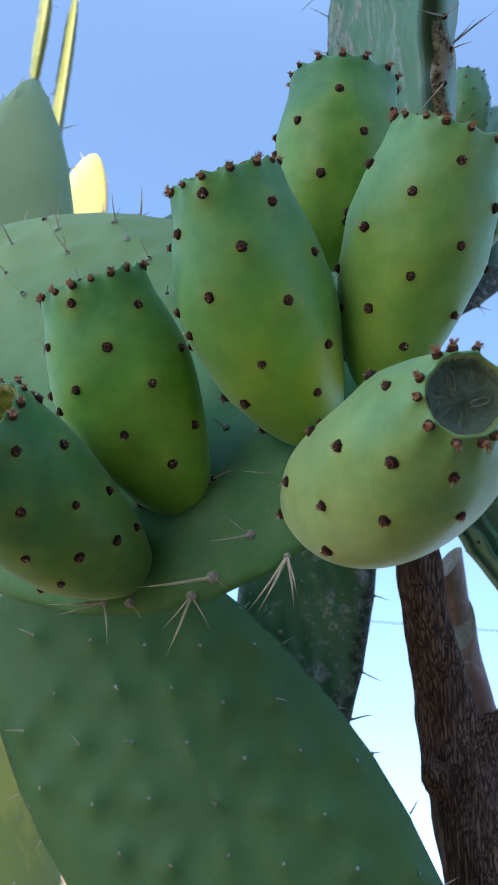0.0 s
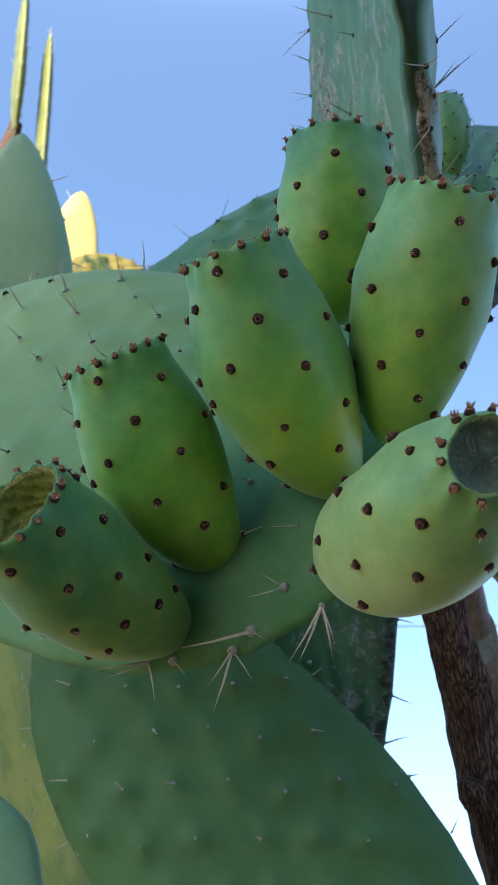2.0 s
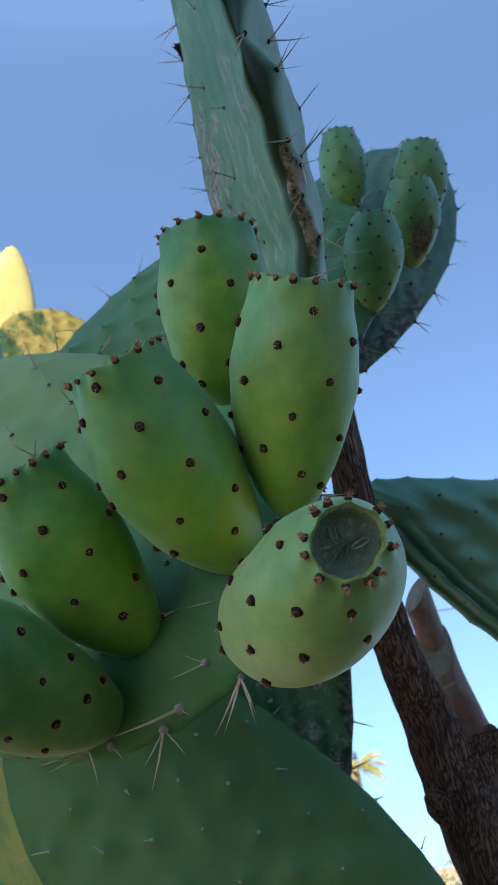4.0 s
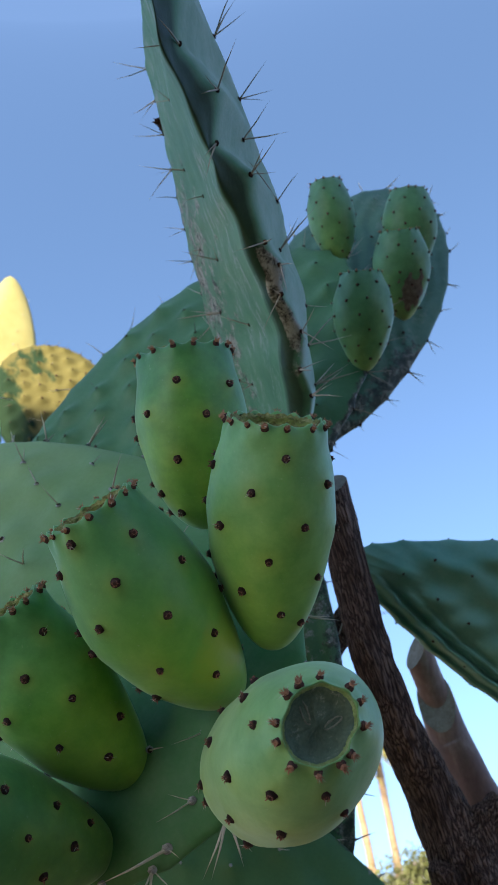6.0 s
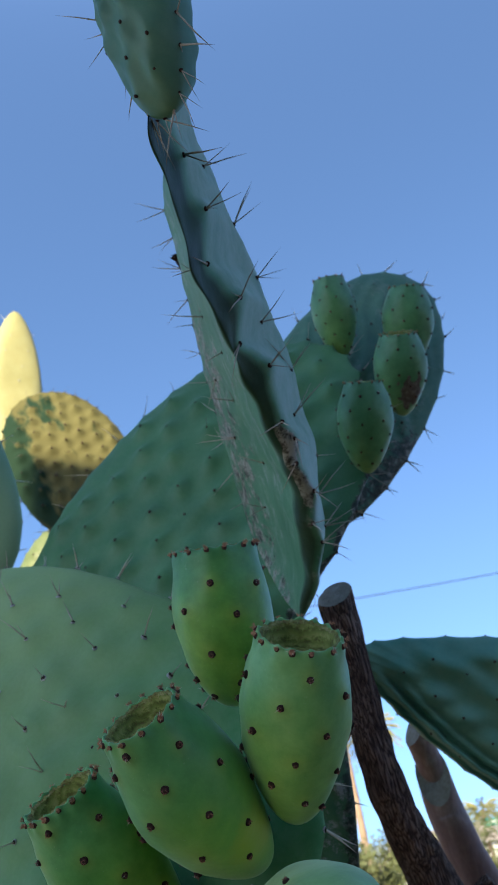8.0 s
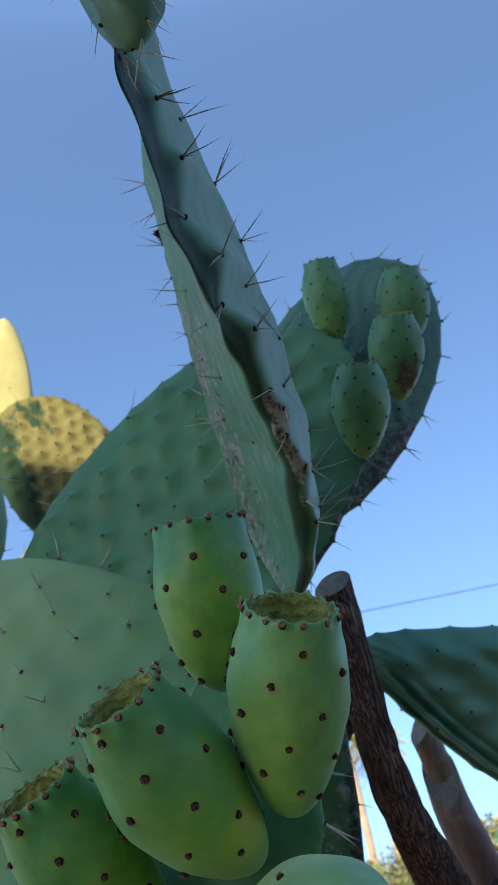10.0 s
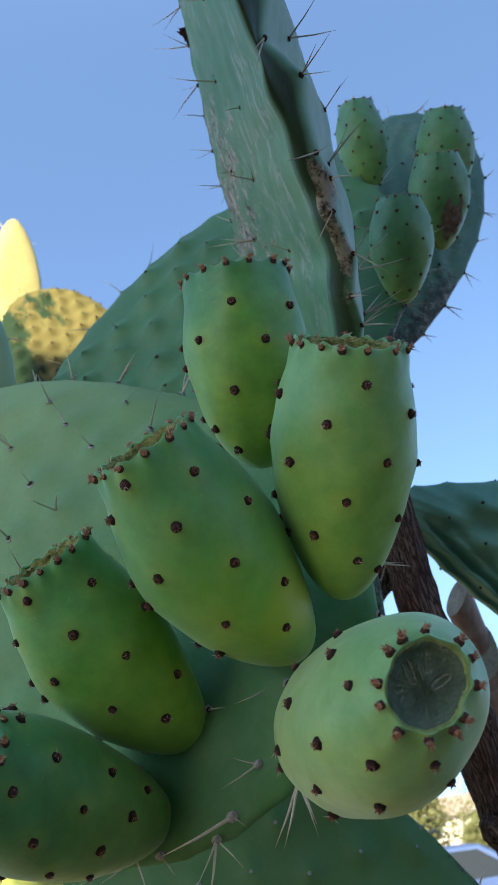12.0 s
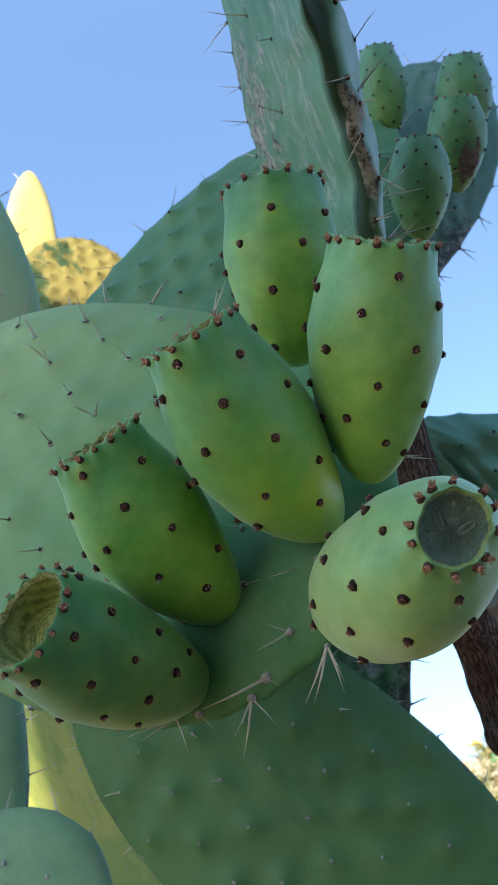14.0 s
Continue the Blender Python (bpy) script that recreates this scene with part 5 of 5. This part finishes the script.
for way, thick in (([(0.02, -0.2, 0.65), (0.10, -0.10, 0.95), (0.12, -0.08, 1.19)], (0.035, 0.026, 0.014)),
                   ([(-0.25, 0.1, 1.45), (-0.16, 0.10, 1.75), (-0.07, 0.08, 2.08)], (0.04, 0.03, 0.014)),
                   ([(-0.25, 0.1, 1.45), (-0.29, 0.35, 2.10), (-0.215, 0.425, 2.54)], (0.045, 0.035, 0.013)),
                   ([(-0.29, 0.33, 2.05), (-0.31, 0.37, 2.5), (-0.266, 0.345, 2.79)], (0.035, 0.025, 0.013))):
    child("woody_stalk", tube_mesh("woody_stalk", way, thick, M_BARK, rough=0.005, seed=33), back, Matrix.Identity(4))


# ---------------------------------------------------------------- the street
def palm(x, y, height, radius, seed, lean=0.3):
    rng = random.Random(seed)
    p = ground_empty("palm_tree", x, y, "tall slim palm tree with sunlit fronds", "tree")
    p["group"] = "street palms"
    child("trunk", tube_mesh("trunk", [(0, 0, -0.1), (lean * 0.3, 0, height * 0.4), (lean, 0, height)], (radius * 1.3, radius, radius * 0.85), M_PALM, sides=16, rough=0.03, freq=4.0, seed=seed, step=0.4), p, Matrix.Identity(4))
    v, f = [], []
    for i in range(46):
        a, el = rng.uniform(0, 6.283), rng.uniform(-0.9, 1.2)
        ln = rng.uniform(1.4, 2.1)
        out = Vector((math.cos(a), math.sin(a), 0))
        side = Vector((-math.sin(a), math.cos(a), 0))
        for k in range(9):
            t0 = 0.25 + 0.75 * k / 9
            c = Vector((lean, 0, height)) + out * (ln * t0 * math.cos(el * 0.7)) + Vector((0, 0, ln * t0 * math.sin(el) - 0.9 * t0 * t0))
            for s in (-1, 1):
                tip = c + side * s * 0.35 * (1 - 0.6 * t0) + out * 0.25 + Vector((0, 0, -0.15 - 0.1 * rng.random()))
                n = len(v)
                v.extend([c, c + out * 0.09 + Vector((0, 0, 0.02)), tip, c - Vector((0, 0, 0.03))])
                f.extend([(n, n + 1, n + 2), (n, n + 2, n + 3)])
    child("crown", mesh_from("crown", v, f, (M_FROND,), False), p, Matrix.Identity(4))
    return p


palm(0.031 * 60 - 0.3, 60, 9.6, 0.22, 41, -0.2)
palm(0.050 * 62, 62, 9.4, 0.24, 42, 0.0)
palm(0.142 * 75, 75, 4.1, 0.25, 43, 0.1)


def leaf_cloud(name, centers, spread, count, size, mat, seed):
    """A crown of many small leaves gathered in uneven clumps."""
    rng = random.Random(seed)
    v, f = [], []
    for _ in range(count):
        c = rng.choice(centers)
        d = Vector((rng.gauss(0, 1), rng.gauss(0, 1), rng.gauss(0, 0.8)))
        d = d.normalized() * rng.uniform(0.3, 1.0) ** 0.5
        p = Vector(c[:3]) + Vector((d.x * spread * c[3], d.y * spread * c[3], d.z * spread * c[3]))
        a = Vector((rng.gauss(0, 1), rng.gauss(0, 1), rng.gauss(0, 1))).normalized() * size * rng.uniform(0.6, 1.3)
        b = a.cross(Vector((rng.gauss(0, 1), rng.gauss(0, 1), rng.gauss(0, 1)))).normalized() * a.length * 0.45
        n = len(v)
        v.extend([p, p + a * 0.5 + b, p + a, p + a * 0.5 - b])
        f.append((n, n + 1, n + 2, n + 3))
    return mesh_from(name, v, f, (mat,), False)


def bush(x, y, width, height, seed):
    rng = random.Random(seed)
    p = ground_empty("bush", x, y, "loose sunlit yellow-green shrub by the street", "bush")
    child("stem", tube_mesh("stem", [(0, 0, -0.05), (0.05, 0, height * 0.3), (0.0, 0.05, height * 0.6)], (0.06, 0.045, 0.02), M_BARK, sides=10, step=0.1), p, Matrix.Identity(4))
    cs = [(rng.uniform(-0.4, 0.4) * width, rng.uniform(-0.3, 0.3) * width, height * rng.uniform(0.3, 0.8), rng.uniform(0.5, 1.0)) for _ in range(14)]
    child("crown", leaf_cloud("crown", cs, min(width, height) * 0.3, 5200, 0.09, M_LEAF, seed), p, Matrix.Identity(4))


bush(0.3, 24, 2.6, 2.3, 51)
bush(1.1, 27, 2.4, 3.0, 52)
bush(3.6, 26, 2.0, 1.9, 53)
bush(4.9, 34, 4.0, 3.2, 54)
bush(-1.8, 23, 3.0, 2.2, 55)


def car(x, y, turn, colour, label):
    c = ground_empty("parked_car", x, y, label, "car")
    c.rotation_euler = (0, 0, turn)
    prof = [(-2.1, 0.45), (-2.12, 0.75), (-1.9, 0.92), (-1.2, 0.98), (-0.65, 1.40), (-0.1, 1.47), (0.75, 1.45), (1.45, 1.02), (2.05, 0.95), (2.13, 0.6), (2.05, 0.35), (-2.0, 0.35)]
    v, f = [], []
    n = len(prof)
    for k, (w, sc) in enumerate(((-0.86, 0.97), (-0.78, 1.0), (0.78, 1.0), (0.86, 0.97))):
        for px, pz in prof:
            inset = 0.16 * max(0.0, (pz - 0.95) / 0.5)
            v.append((px * sc, w * (1 - inset), 0.35 + (pz - 0.35) * (0.98 if abs(w) > 0.8 else 1.0)))
    for k in range(3):
        for i in range(n):
            j = (i + 1) % n
            f.append((k * n + i, (k + 1) * n + i, (k + 1) * n + j, k * n + j))
    f.append(tuple(range(n)))
    f.append(tuple(range(3 * n, 4 * n))[::-1])
    child("body", mesh_from("body", v, f, (paint("car_paint", colour),), False), c, Matrix.Identity(4))
    for s in (-1, 1):
        y0 = 0.845 * s
        wv = [(-1.05, y0, 1.02), (-0.6, y0 * 0.9, 1.36), (0.05, y0 * 0.88, 1.41), (0.05, y0, 1.02), (0.12, y0, 1.02), (0.12, y0 * 0.88, 1.41), (0.7, y0 * 0.89, 1.39), (1.2, y0, 1.03)]
        wv = [(a, b + 0.012 * s, z) for a, b, z in wv] + [(a, b - 0.03 * s, z) for a, b, z in wv]
        wf = [(0, 1, 2, 3), (4, 5, 6, 7), (8, 9, 10, 11), (12, 13, 14, 15)]
        child("window", mesh_from("window", wv, wf, (M_GLASS,), False), c, Matrix.Identity(4), "dark side window")
        for wx in (-1.3, 1.3):
            tv, tf = [], []
            for r, w in ((0.2, 0.0), (0.3, 0.0), (0.32, 0.05), (0.32, 0.17), (0.3, 0.2), (0.2, 0.2)):
                for i in range(24):
                    a = 2 * math.pi * i / 24
                    tv.append((wx + r * math.cos(a), s * (0.72 + w * 0.8), 0.32 + r * math.sin(a)))
            for q in range(5):
                for i in range(24):
                    tf.append((q * 24 + i, q * 24 + (i + 1) % 24, q * 24 + 24 + (i + 1) % 24, q * 24 + 24 + i))
            wheel = child("wheel", mesh_from("wheel", tv, tf, (M_RUBBER,)), c, Matrix.Identity(4))
            rv = [(wx + 0.2 * math.cos(2 * math.pi * i / 20), s * 0.87, 0.32 + 0.2 * math.sin(2 * math.pi * i / 20)) for i in range(20)] + [(wx, s * 0.90, 0.32)]
            child("rim", mesh_from("rim", rv, [(i, (i + 1) % 20, 20) for i in range(20)], (M_STEEL,), False), wheel, Matrix.Identity(4))
    return c


car(0.055 * 17, 15.2, 0.03, (0.05, 0.09, 0.22), "dark blue car parked along the street")
car(0.155 * 17 + 2.6, 15.4, 0.02, (0.16, 0.17, 0.18), "dull grey car parked along the street")


def house(x, y, w, d, h, label):
    b = ground_empty("house", x, y, label, "house")
    box_part("wall", b, -w / 2, w / 2, 0, d, -0.05, h, M_PLASTER)
    rv = [(-w / 2 - 0.4, -0.4, h), (w / 2 + 0.4, -0.4, h), (w / 2 + 0.4, d + 0.4, h), (-w / 2 - 0.4, d + 0.4, h), (-w / 2 + 1, d / 2, h + 1.0), (w / 2 - 1, d / 2, h + 1.0)]
    child("roof", flat_mesh("roof", rv, [(0, 1, 5, 4), (1, 2, 5), (2, 3, 4, 5), (3, 0, 4), (3, 2, 1, 0)], M_ROOF), b, Matrix.Identity(4))
    for i in range(3):
        x0 = -w / 2 + w * (i + 0.5) / 3
        win = child("window", None, b, Matrix.Identity(4))
        box_part("frame", win, x0 - 0.6, x0 + 0.6, -0.05, 0.02, 0.95, 2.15, M_STEEL)
        box_part("pane", win, x0 - 0.52, x0 + 0.52, -0.07, -0.045, 1.02, 2.08, M_GLASS)
    return b


house(0.125 * 52, 52, 8.0, 6.0, 1.95, "cream plastered low house with a tiled roof")

sign = ground_empty("street_sign", 0.155 * 40, 40, "green street sign on a steel post", "sign")
child("post", tube_mesh("post", [(0, 0, -0.05), (0, 0, 1.4), (0, 0, 2.75)], (0.035, 0.035, 0.035), M_STEEL, sides=12, step=0.5), sign, Matrix.Identity(4))
box_part("plate", sign, -0.45, 0.45, -0.05, -0.038, 2.45, 2.72, M_SIGN, 0.004)
box_part("lettering", sign, -0.33, 0.33, -0.056, -0.051, 2.55, 2.62, M_PLASTER, 0.0, "pale bar of unreadable lettering")

line = ground_empty("power_line", -22, 12, "thin grey overhead wire between wooden poles", "wire")
child("wire", tube_mesh("wire", [(0, 0, 5.25), (11, 0, 5.10), (22, 0, 5.02), (33, 0, 5.10), (44, 0, 5.25)], (0.006,) * 5, M_RUBBER, sides=8, step=0.8), line, Matrix.Identity(4))
for px in (0, 44):
    child("pole", tube_mesh("pole", [(px, 0, -0.1), (px, 0, 2.7), (px, 0, 5.5)], (0.13, 0.12, 0.10), M_PALM, sides=14, step=0.5), line, Matrix.Identity(4))
